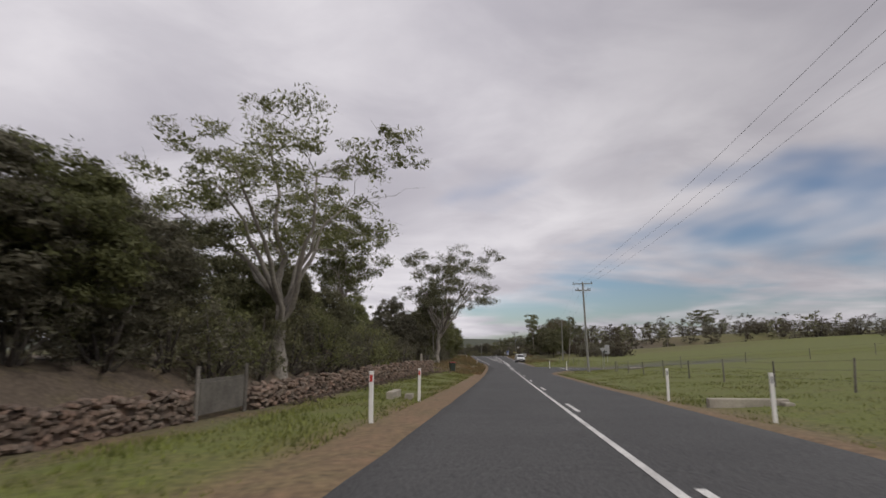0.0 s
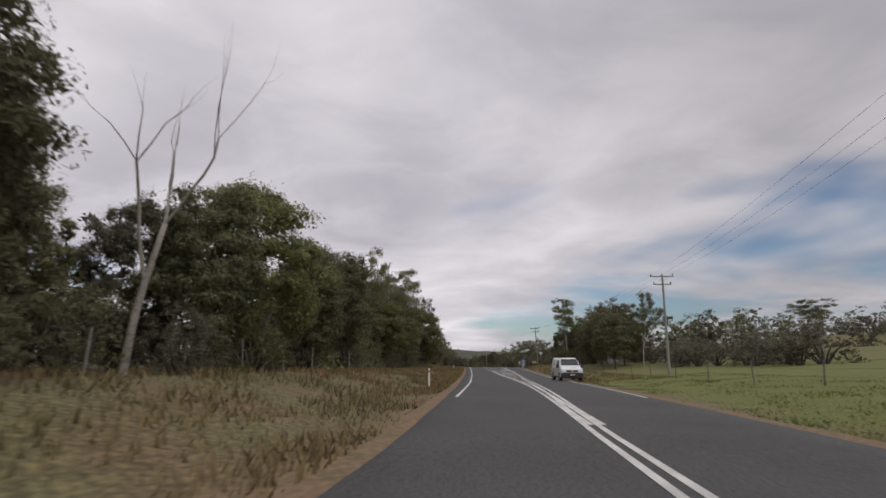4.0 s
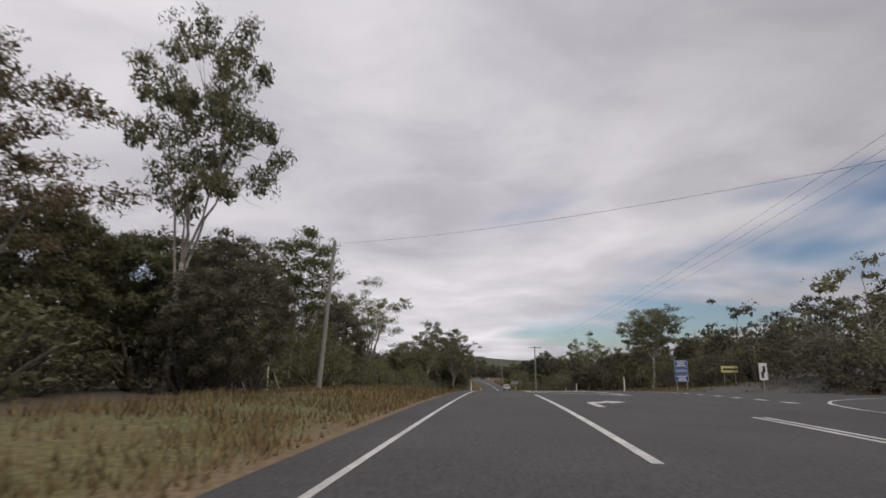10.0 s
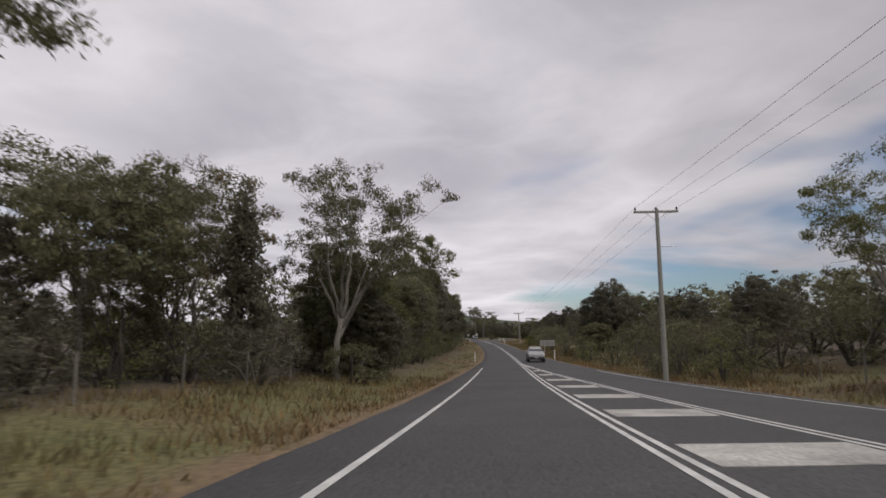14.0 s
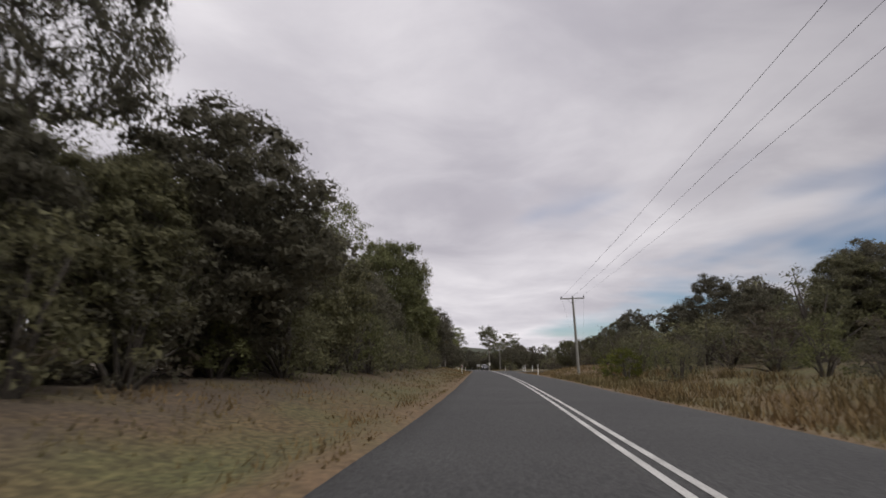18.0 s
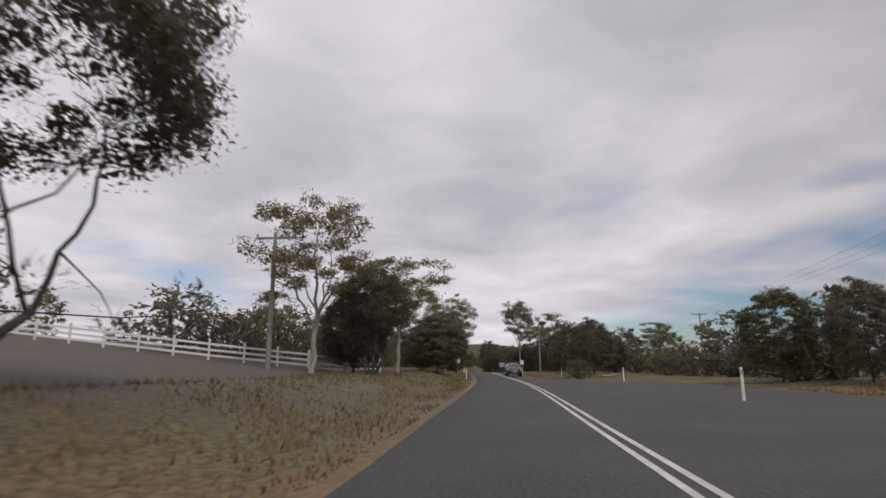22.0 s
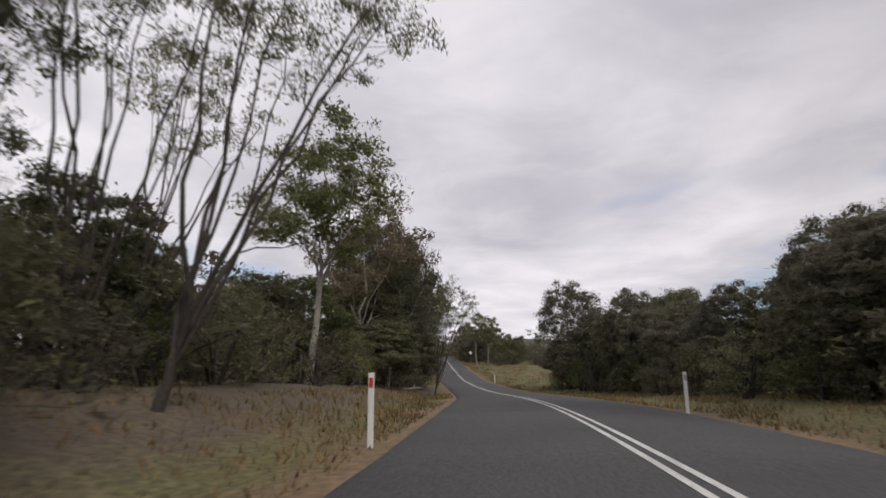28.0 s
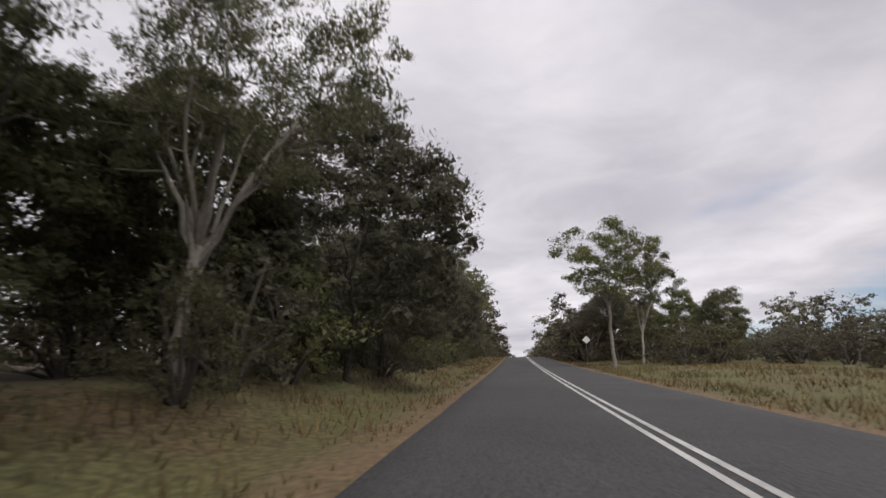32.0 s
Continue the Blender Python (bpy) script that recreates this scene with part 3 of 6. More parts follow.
def stock_tree(kind, seed, leaf, bark, fork=3.4, centre=6.6, reach=3.4, up=3.2, down=2.6, clumps=52, clump=0.72, per=230, size=0.14, thin=0.4,
               hang=0.6, flat=0.62, core=14, trunk=0.2, lean=(0.0, 0.0), limbs=5, shell=0.45, lumps=0.3, gap=0.95, rise=0.3, spray=0.0, twigs=3, stems=1, skew=0.0, low=0, dead=0, heart=0.2, dense=0.86, puffs=0, puff=0.9, skin=180, skin_size=0.2, skin_thin=0.4, below=-1.0, spiky=0.3, stalks=True, fine=True):
    """One tree, 10 m high before scaling: leaf clumps spread through a lumpy crown, each carried by a branch from one of the main limbs."""
    rng, nrng = random.Random(seed), np.random.default_rng(seed)
    verts, faces = [], []
    foot, crotch = Vector((0, 0, -0.3)), Vector((lean[0] * fork, lean[1] * fork, fork))
    # clump centres, kept apart so that the sky shows between them
    cen, tries = [], 0
    shift = Vector((seed * 3.1, seed * 1.7, 0.4))
    mid = Vector((crotch.x * centre / max(fork, 1.0) + skew, crotch.y * centre / max(fork, 1.0), centre))
    while len(cen) < clumps and tries < clumps * 60:
        tries += 1
        w = Vector((rng.gauss(0, 1), rng.gauss(0, 1), rng.gauss(0, 1))).normalized()
        size_r = 1 + lumps * 1.9 * noise.noise(w * 1.6 + shift)
        r = (shell + (1 - shell) * rng.random() ** 0.6) * max(size_r, 0.35)
        p = mid + Vector((w.x * reach * r, w.y * reach * r, w.z * (up if w.z > 0 else down) * r))
        if p.z < 0.35 or p.z > 9.9:
            continue
        if all((p - q).length > clump * gap for q in cen):
            cen.append(p)
    # a clump far from all others would hang on a bare wand
    cen = [p for p in cen if sum((p - q).length < clump * 2.0 for q in cen) > 4]
    for _ in range(low):
        cen.append(Vector((rng.gauss(0, reach * 0.42), rng.gauss(0, reach * 0.42), rng.uniform(0.4, max(fork, 2.5)))))
    # trunk or stems
    nodes = []
    for k in range(stems):
        f0 = foot + Vector((rng.gauss(0, 0.16), rng.gauss(0, 0.16), 0)) * (k > 0)
        c0 = crotch + Vector((rng.gauss(0, 0.5), rng.gauss(0, 0.5), rng.uniform(-0.4, 0.4))) * (k > 0)
        pts = bend(f0, f0.lerp(c0, 0.5) + Vector((rng.gauss(0, 0.12), rng.gauss(0, 0.12), 0)), c0, 6, rng, 0.03)
        tr = trunk * (1 if k == 0 else rng.uniform(0.5, 0.75))
        tube(pts, [tr * (1.28 if i == 0 else 1.08 if i == 1 else 1) * (1 - 0.34 * i / 6) for i in range(7)], 9, verts, faces)
        nodes.append((c0, tr * 0.66))
    # main limbs: the clumps shared out by bearing, the topmost to a leader
    groups = [[] for _ in range(limbs)]
    for p in cen:
        v = p - mid
        if math.hypot(v.x, v.y) < reach * 0.38 and v.z > 0:
            groups[0].append(p)
        else:
            groups[1 + int((math.atan2(v.y, v.x) / 6.2832 + 0.5) * (limbs - 1)) % (limbs - 1)].append(p)
    spine = []
    for k, g in enumerate(groups):
        if not g:
            continue
        c0, tr = nodes[k % len(nodes)]
        start = c0 if k < 3 else foot.lerp(c0, rng.uniform(0.72, 0.98))
        goal = sum(g, Vector()) / len(g)
        goal = start.lerp(goal, 0.92) + Vector((0, 0, 0.25))
        ctrl = start.lerp(goal, 0.45) + Vector((rng.gauss(0, 0.3), rng.gauss(0, 0.3), rng.uniform(-0.1, 0.55)))
        pts = bend(start, ctrl, goal, 7, rng, 0.07)
        r0 = tr * rng.uniform(0.5, 0.82) * (1.1 if k == 0 else 1)
        rad = [r0 * (1 - 0.72 * i / 7) for i in range(8)]
        tube(pts, rad, 6, verts, faces)
        spine += [(p, r) for p, r in zip(pts[2:], rad[2:])]
    for p in cen if fine else ():
        a, r = min(spine, key=lambda e: (e[0] - p).length + max(0.0, e[0].z - p.z) * 1.3)
        ctrl = a.lerp(p, 0.5) + Vector((rng.gauss(0, 0.12), rng.gauss(0, 0.12), rng.uniform(-0.35, 0.1)))
        pts = bend(a, ctrl, p, 4, rng, 0.05)
        r1 = min(r * 0.6, 0.018 + 0.022 * (p - a).length)
        tube(pts, [r1 * (1 - 0.7 * i / 4) for i in range(5)], 4, verts, faces)
        for _ in range(twigs):
            tip = p + Vector((rng.gauss(0, 0.5), rng.gauss(0, 0.5), rng.uniform(0.0, 0.8))) * clump
            b = pts[3].lerp(pts[4], rng.random())
            tube([b, b.lerp(tip, 0.5) + Vector((0, 0, -0.04)), tip], [r1 * 0.4, r1 * 0.3, r1 * 0.12], 3, verts, faces)
    for _ in range(dead):
        a, r = rng.choice(spine)
        out = Vector((a.x, a.y, 0)).normalized() if a.xy.length > 0.1 else Vector((1, 0, 0))
        tip = a + out * rng.uniform(0.8, 1.9) + Vector((rng.gauss(0, 0.4), rng.gauss(0, 0.4), rng.uniform(-0.4, 0.6)))
        tube(bend(a, a.lerp(tip, 0.5) + Vector((0, 0, 0.25)), tip, 4, rng, 0.08), [r * 0.45 * (1 - 0.85 * i / 4) for i in range(5)], 4, verts, faces)
    rad = [clump * rng.uniform(0.7, 1.25) for _ in cen]
    top = max(c.z + r * flat * 0.85 for c, r in zip(cen, rad))
    k = 10.0 / top
    v, f = leaves(nrng, [tuple(c) for c in cen], rad, per, size / k, hang, flat, thin, core, 8, rise, spray, heart / k)
    if puffs:
        # outer foliage in domed cushions, leafy on top and thinner beneath
        tops, tries = [], 0
        while len(tops) < puffs and tries < puffs * 40:
            tries += 1
            w = Vector((rng.gauss(0, 1), rng.gauss(0, 1), rng.gauss(0, 1))).normalized()
            if w.z < below:
                continue
            r = dense * max(0.5, 1 + lumps * 1.9 * noise.noise(w * 1.6 + shift)) * rng.uniform(0.8, 1.06)
            p = mid + Vector((w.x * reach * r, w.y * reach * r, w.z * (up if w.z > 0 else down) * r))
            if p.z > 0.5 and all((p - o).length > puff * 0.78 for o, _ in tops):
                tops.append((p, w))
        for p, _ in tops if stalks else ():
            a, r = min(spine, key=lambda e: (e[0] - p).length + max(0.0, e[0].z - p.z) * 1.3)
            c = a.lerp(p, 0.5) + Vector((rng.gauss(0, 0.12), rng.gauss(0, 0.12), -0.15))
            tube(bend(a, c, p, 4, rng, 0.05), [min(r * 0.6, 0.045) * (1 - 0.75 * i / 4) for i in range(5)], 4, verts, faces)
            for _ in range(2):
                b = a.lerp(p, rng.uniform(0.45, 0.75))
                tip = p + Vector((rng.gauss(0, 0.45), rng.gauss(0, 0.45), rng.uniform(-0.1, 0.3))) * puff
                tube([b, b.lerp(tip, 0.5) + Vector((0, 0, -0.03)), tip], [0.02, 0.015, 0.008], 3, verts, faces)
        m = len(tops)
        cen_, ax = np.array([tuple(p) for p, _ in tops]), np.array([tuple(w) for _, w in tops])
        size_p = puff * nrng.uniform(0.7, 1.3, m)
        own = np.repeat(np.arange(m), skin)
        n = nrng.normal(size=(m * skin, 3)) + ax[own] * 0.55 + np.array([0, 0, 0.45])
        n /= np.linalg.norm(n, axis=1)[:, None]
        depth = nrng.uniform(0, 1, len(n)) ** 0.5
        inner = nrng.uniform(0, 1, len(n)) < 0.3
        pos = cen_[own] + n * (size_p[own] * np.where(inner, 0.72, 1.0) * (0.35 + 0.65 * depth) * (1 + 0.18 * np.sin(own * 1.7 + n[:, 0] * 5) * np.sin(n[:, 1] * 6 + own)))[:, None] * np.array([1, 1, 0.72])
        fringe = ~inner & (nrng.uniform(0, 1, len(n)) < spiky)
        jit = nrng.normal(0, 0.42, (len(n), 3))
        q = n + jit
        q /= np.linalg.norm(q, axis=1)[:, None]
        u = np.cross(q, nrng.normal(size=q.shape))
        u = np.where(fringe[:, None], n + np.array([0, 0, 0.3]) + jit * 0.8, u)
        u /= np.linalg.norm(u, axis=1)[:, None]
        w = np.cross(q, u)
        w /= np.linalg.norm(w, axis=1)[:, None] + 1e-9
        ln = skin_size / k * nrng.uniform(0.6, 1.4, (len(n), 1))
        ln = np.where(inner[:, None], ln * 1.5, ln)
        th = np.where(fringe, skin_thin * 0.45, np.where(inner, 0.5, skin_thin))[:, None]
        tri = np.stack([pos - u * ln * 0.5, pos + w * ln * th + u * ln * 0.1, pos + u * ln * 0.5 - w * ln * th * 0.4], 1).reshape(-1, 3)
        tri = tri[np.repeat(pos[:, 2] > 0.1, 3)]
        v = np.concatenate([v, tri])
        f = np.arange(len(v)).reshape(-1, 3)
    wide = np.percentile(np.hypot(v[:, 0], v[:, 1]), 96) * 2 * k
    STOCK.setdefault(kind, []).append((list_mesh(kind + "_trunk", [q * k for q in verts], faces, bark), quick_mesh(kind + "_crown", v * k, f, leaf), float(wide)))


def stock_bush(kind, seed, clumps, per, clump, size, leaf, spread=5.0, thin=0.45, cone=False, core=5):
    """A many-stemmed thicket leafy down to the ground, 10 m high before scaling."""
    rng, nrng = random.Random(seed), np.random.default_rng(seed)
    cen = []
    for _ in range(clumps):
        w, up_, r = rng.uniform(0, 6.283), rng.uniform(0.0, 1.0), rng.uniform(0.45, 1.0)
        bulge = 1 + 0.25 * math.sin(3 * w + seed) + 0.15 * math.sin(5 * w + 2 * seed)
        cen.append((math.cos(w) * spread * r * bulge * math.sqrt(1 - up_ * up_ * 0.9), math.sin(w) * spread * r * bulge * math.sqrt(1 - up_ * up_ * 0.9), 0.5 + 8.2 * up_ * rng.uniform(0.75, 1.05)))
    if cone:
        cen = [(x * (1.05 - z / 10), y * (1.05 - z / 10), z * 1.08) for x, y, z in cen]
    rad = [clump * rng.uniform(0.7, 1.25) for _ in cen]
    verts, faces = [], []
    for c in cen[:9]:
        tip = Vector(c)
        tube([Vector((tip.x * 0.12, tip.y * 0.12, -0.3)), Vector((tip.x * 0.5, tip.y * 0.5, tip.z * 0.55)), tip], [0.22, 0.15, 0.05], 4, verts, faces)
    v, f = leaves(nrng, cen, rad, per, size, 0.1, 0.8, thin, core, 6, 0.15, 0.0, size * 1.9)
    wide = np.percentile(np.hypot(v[:, 0], v[:, 1]), 96) * 2
    STOCK.setdefault(kind, []).append((list_mesh(kind + "_stems", verts, faces, M_DARKBARK), quick_mesh(kind + "_leaves", v, f, leaf), float(wide)))


for i, leaf in enumerate((M_GUM, M_GUM_GREEN, M_GUM, M_GUM_DRY)):
    stock_tree("gum", 11 + i, leaf, M_BARK, fork=(3.4, 3.9, 3.0, 2.8)[i], centre=(6.6, 6.8, 6.4, 6.2)[i], reach=(2.7, 2.5, 3.0, 3.1)[i], up=3.2, down=(3.0, 2.8, 3.2, 3.0)[i], clumps=64,
               clump=0.8, per=230, size=0.15, gap=0.74, lean=((0.05, 0.02), (-0.07, 0.0), (0.1, 0.05), (0.0, -0.05))[i], trunk=0.11, limbs=6, lumps=0.42, dead=3, core=60, shell=0.25, rise=0.22, flat=0.7, heart=0.23)
for i, leaf in enumerate((M_GUM, M_GUM_GREEN, M_GUM)):
    stock_tree("greatgum", (203, 204, 209)[i], leaf, M_BARK, fork=(2.5, 2.3, 1.9)[i], centre=6.1, reach=(4.3, 4.2, 4.0)[i], up=3.7, down=(3.5, 3.0, 2.8)[i], clumps=(150, 130, 130)[i], clump=0.66, per=240, size=0.125, thin=0.36, trunk=0.165, limbs=10,
               lumps=(0.26, 0.42, 0.42)[i], shell=0.2, gap=0.8, lean=((0.08, 0.0), (-0.06, 0.03), (0.2, 0.0))[i], dead=9, skew=(0.4, -0.2, 0.5)[i], core=44, hang=0.8, rise=0.2, flat=0.7, heart=0.17)
for i, leaf in enumerate((M_GUM, M_GUM_GREEN)):
    stock_tree("darkgum", 23 + i, leaf, M_DARKBARK, fork=1.6, centre=6.2, reach=3.4, up=3.4, down=3.4, clumps=90, clump=0.72, per=230, size=0.13, trunk=0.14, limbs=7, lumps=0.4, lean=(0.12, 0.05), stems=2, dead=4, shell=0.25, gap=0.78, rise=0.2, flat=0.7, core=40, heart=0.19)
stock_tree("opengum", 27, M_GUM, M_DARKBARK, fork=0.9, centre=7.2, reach=3.4, up=2.6, down=2.2, clumps=62, clump=0.72, gap=0.72, per=170, size=0.13, trunk=0.12, limbs=8, lumps=0.3, shell=0.3, lean=(0.35, 0.0), dead=8, core=8, heart=0.14)
for i, leaf in enumerate((M_GUM_GREEN, M_SCRUB, M_GUM)):
    stock_tree("bushy", 31 + i, leaf, M_DARKBARK, fork=1.9, centre=5.4, reach=3.3, up=4.2, down=4.4, clumps=84, clump=0.84, per=70, size=0.15, thin=0.42, trunk=0.14, limbs=6, shell=0.45, lumps=0.24, gap=0.7, core=18, twigs=1, low=10, flat=0.75, rise=0.2, heart=0.24, puffs=(105, 112, 98)[i], puff=0.88, skin=250, skin_size=0.17, below=-0.75)
for i, leaf in enumerate((M_SHEOAK, M_SHEOAK, M_SCRUB)):
    stock_tree("sheoak", 51 + i, leaf, M_DARKBARK, fork=1.4, centre=4.7, reach=(3.2, 3.5, 3.3)[i], up=4.9, down=4.3, clumps=140, clump=0.62, per=40, size=0.24, thin=0.12, hang=0.1, trunk=0.13, limbs=6, shell=0.66, lumps=0.12, gap=0.72, core=16, twigs=0, low=14, flat=0.95, spray=0.9, rise=0.2, heart=0.22, puffs=(125, 135, 120)[i], puff=0.8, skin=230, skin_size=0.17, skin_thin=0.28, below=-0.85, spiky=0.5)
for i, leaf in enumerate((M_SHEOAK, M_SCRUB)):
    stock_tree("oak", 61 + i, leaf, M_DARKBARK, fork=1.7, centre=5.7, reach=(3.9, 3.6)[i], up=4.0, down=3.4, clumps=110, clump=0.62, per=60, size=0.2, thin=0.1, hang=0.15, trunk=0.16, limbs=8, shell=0.35, lumps=0.16, gap=0.72, core=14, twigs=2, low=8, flat=0.9, spray=0.9, rise=0.2, stems=5, lean=(0.1, 0.0), dead=16, heart=0.13, puffs=112, puff=0.85, skin=270, skin_size=0.14, skin_thin=0.28, below=-0.4, spiky=0.5)
for i, leaf in enumerate((M_SCRUB, M_SHEOAK, M_GUM_GREEN, M_GUM)):
    stock_bush("shrub", 71 + i, 60, 48, 1.5, 0.3, leaf, core=10)
stock_bush("wattle", 79, 60, 50, 1.2, 0.42, M_WATTLE)
stock_bush("spire", 91, 150, 72, 0.95, 0.24, M_SHEOAK, spread=2.6, cone=True, core=10)
for i, leaf in enumerate((M_GUM, M_FOREST, M_SHEOAK)):
    stock_tree("far", 111 + i, leaf, M_DARKBARK if i else M_BARK, fork=2.2, centre=5.6, reach=3.3, up=3.8, down=(2.8, 3.8, 4.2)[i], clumps=40, clump=0.95, per=30, size=0.4, thin=0.5, trunk=0.15, limbs=4, lumps=0.25, gap=0.7, core=7, heart=0.75, fine=False, twigs=0, low=(6, 12, 18)[i])
for i, leaf in enumerate((M_FOREST, M_SHEOAK)):
    stock_bush("far", 121 + i, 34, 18, 1.9, 0.75, leaf, core=2)
for i, leaf in enumerate((M_FOREST, M_SCRUB)):
    stock_bush("far", 131 + i, 40, 36, 1.8, 0.42, leaf)

WORDS = {
    "gum": ("tall open-crowned gum tree with pale forked trunk", "gum tree"),
    "bushy": ("leafy green roadside tree with dark trunk", "tree"),
    "sheoak": ("dark drooping she-oak with fine needle foliage", "she-oak"),
    "darkgum": ("dark-barked gum tree forking low with open crown", "gum tree"),
    "opengum": ("dark-stemmed gum tree forking near the ground, sparse crown", "gum tree"),
    "oak": ("large dark she-oak with drooping fine foliage", "she-oak"),
    "shrub": ("low dark green scrub bush beside the road", "bush"),
    "spire": ("dark narrow upright native cypress tree", "cypress"),
    "greatgum": ("great old gum tree with pale trunk and wide crown", "gum tree"),
    "wattle": ("yellow-green flowering wattle bush beside the road", "bush"),
    "far": ("distant woodland tree with dark rounded crown", "tree"),
}
count = [0]


def plant(kind, s, d, h, wide=0.0, pick=None, rz=None, label=""):
    """A tree of height h and crown width wide at a station."""
    count[0] += 1
    rng = random.Random(count[0] * 7 + 3)
    trunk, crown, w = STOCK[kind][(count[0] if pick is None else pick) % len(STOCK[kind])]
    k = h / 10.0
    kx = wide / w if wide else k * rng.uniform(0.9, 1.12)
    name = {"gum": "gum_tree", "greatgum": "gum_tree", "wattle": "wattle_bush", "bushy": "tree", "sheoak": "sheoak_tree", "oak": "sheoak_tree", "darkgum": "gum_tree", "opengum": "gum_tree", "shrub": "bush", "spire": "cypress_tree", "far": "tree"}[kind]
    p = at(s, d)
    ob = thing(name, pose(p.x, p.y, p.z - 0.05, 0, 0, rng.uniform(0, 360) if rz is None else turn(s) + rz), label or WORDS[kind][0], WORDS[kind][1], "roadside " + WORDS[kind][1] + "s")
    ob.scale = (kx, kx, k)
    for nm, me in (("trunk", trunk), ("crown", crown)):
        c = new(nm, me)
        c.parent = ob
    return ob


FAR = []


def far_tree(s, d, h, wide):
    FAR.append((at(s, d), h, 1.1, len(FAR), len(FAR) % 3))


def low_bush(s, d, h, wide):
    FAR.append((at(s, d), h, 1.5, len(FAR), (3 if abs(d) > 23 else 5) + len(FAR) % 2))


def row(kind, s0, s1, step, d0, d1, h0, h1, seed, wide=0.0):
    """A belt of trees along the road."""
    rng = random.Random(seed)
    s = s0
    while s < s1:
        spot_ = s + rng.uniform(-0.3, 0.3) * step, rng.uniform(d0, d1), rng.uniform(h0, h1), wide * rng.uniform(0.85, 1.2)
        if kind == "far":
            far_tree(*spot_)
        elif kind == "low":
            low_bush(*spot_)
        else:
            plant(kind, *spot_)
        s += step


# south-west: garden behind the stone wall, then the two great gums
plant("greatgum", 27.5, -10.8, 14.8, 17.0, 1, 0, "large spreading gum tree with pale leaning trunk behind a stone wall")
plant("bushy", 15, -13.8, 6.6, 7, 0)
plant("bushy", 8, -15, 6.6, 7)
plant("sheoak", 22, -16, 6.5, 7)
row("bushy", 24, 62, 5, -16, -13.5, 5.6, 7.0, 5)
row("shrub", 20, 62, 2.6, -12.6, -10.4, 3.0, 4.6, 6)
row("far", -10, 75, 9, -27, -21, 8, 10, 7)
plant("gum", 68, -18.8, 18.0, 10.5, 1)
plant("gum", 72, -21, 16.0, 9.0, 2)
plant("shrub", 69, -11.6, 2.8, 3.2)
row("bushy", 72, 92, 6, -26, -20, 6.5, 8.5, 90)
row("sheoak", 66, 84, 6, -20, -16, 4, 5.6, 91)
plant("greatgum", 85.5, -9.4, 18.2, 18.5, 0, 0)
plant("gum", 88.0, -10.0, 12.0, 6.0, 0)
row("sheoak", 80, 118, 5.5, -17, -13, 6.5, 9.5, 8)
plant("bushy", 100, -13, 10)
row("bushy", 112, 135, 5.5, -13, -10, 7.5, 9.5, 9)
row("far", 95, 150, 8, -28, -20, 8, 11, 10)
# dense belt before the crossroads
row("gum", 152, 186, 10, -18.5, -15.5, 10.5, 14, 12, 9)
plant("gum", 188, -15, 17, 10, 1)
plant("bushy", 151, -14.8, 8.0, 7.0, 2)
plant("darkgum", 152.5, -12.8, 13.6, 6.5, 1)
plant("bushy", 160, -13.8, 9.2, 8, 0)
plant("bushy", 168, -13.4, 10.0, 8, 0)
plant("bushy", 181, -13.4, 8.6, 7.5, 2)
row("bushy", 140, 200, 6, -18, -15, 5, 7.5, 13)
plant("darkgum", 175.0, -12.6, 11.6, 7.5, 1)
plant("gum", 171, -15.2, 12.5, 7, 0)
row("far", 140, 216, 6, -26, -20, 8, 10.5, 14)
plant("bushy", 193.5, -11.2, 10.8, 9.2, 0)
row("shrub", 214, 300, 5, -19, -13, 3, 5.5, 15)
row("bushy", 220, 262, 7, -24, -18, 6.5, 9, 16)
plant("gum", 249.5, -14.6, 19.8, 10.0, 2, 70)
plant("gum", 243, -18.5, 13, 10, 3)
plant("bushy", 253, -17, 8.5, 8)
plant("sheoak", 257, -18, 8, 8)
plant("sheoak", 249, -11.5, 7, 5.5)
# west side past the crossroads
plant("gum", 268, -16, 12, 8.5, 1)
plant("bushy", 266, -18, 7.2, 6.5, 0)
plant("sheoak", 275, -14, 7.5, 5.5)
plant("greatgum", 304.6, -17.2, 15.8, 14, 1, 0)
plant("gum", 293, -20.5, 12, 6.5, 0)
plant("spire", 297, -19, 7.5, 3)
plant("spire", 299, -21, 8, 3.2)
row("shrub", 262, 345, 4.5, -15, -11, 3, 5, 17)
row("sheoak", 265, 345, 6, -26, -18, 5.4, 7.4, 18)
plant("gum", 321.8, -11.2, 12.2, 8, 2, 30)
plant("shrub", 326, -11, 2.4, 3.6, 1)
plant("oak", 334, -13.4, 7.7, 6.2, 1)
plant("darkgum", 339, -14.5, 10.0, 6.5, 0)
plant("spire", 341, -12.4, 9.6, 4.4)
plant("sheoak", 346.5, -7.8, 4.8, 5.4, 1)
plant("shrub", 341.5, -6.9, 2.3, 3.6, 0)
plant("shrub", 337, -9.5, 2.8, 4.2, 1)
plant("gum", 337, -17, 9.6, 8, 0)
plant("gum", 345, -17, 12, 7.5, 3)
plant("greatgum", 342.5, -8.0, 11.4, 9.5, 0, 40)
row("bushy", 346, 375, 5, -11, -8.5, 6, 9, 19)
row("sheoak", 362, 494, 4.6, -10.2, -8.4, 5.6, 7.8, 20)
row("bushy", 370, 494, 6.5, -13, -10.4, 6.0, 8.2, 21)
plant("gum", 402, -11.5, 17.5, 11, 1)
plant("sheoak", 422, -9.2, 8.7, 8.6, 1)
plant("oak", 416.5, -11.6, 13.6, 6.5, 0)
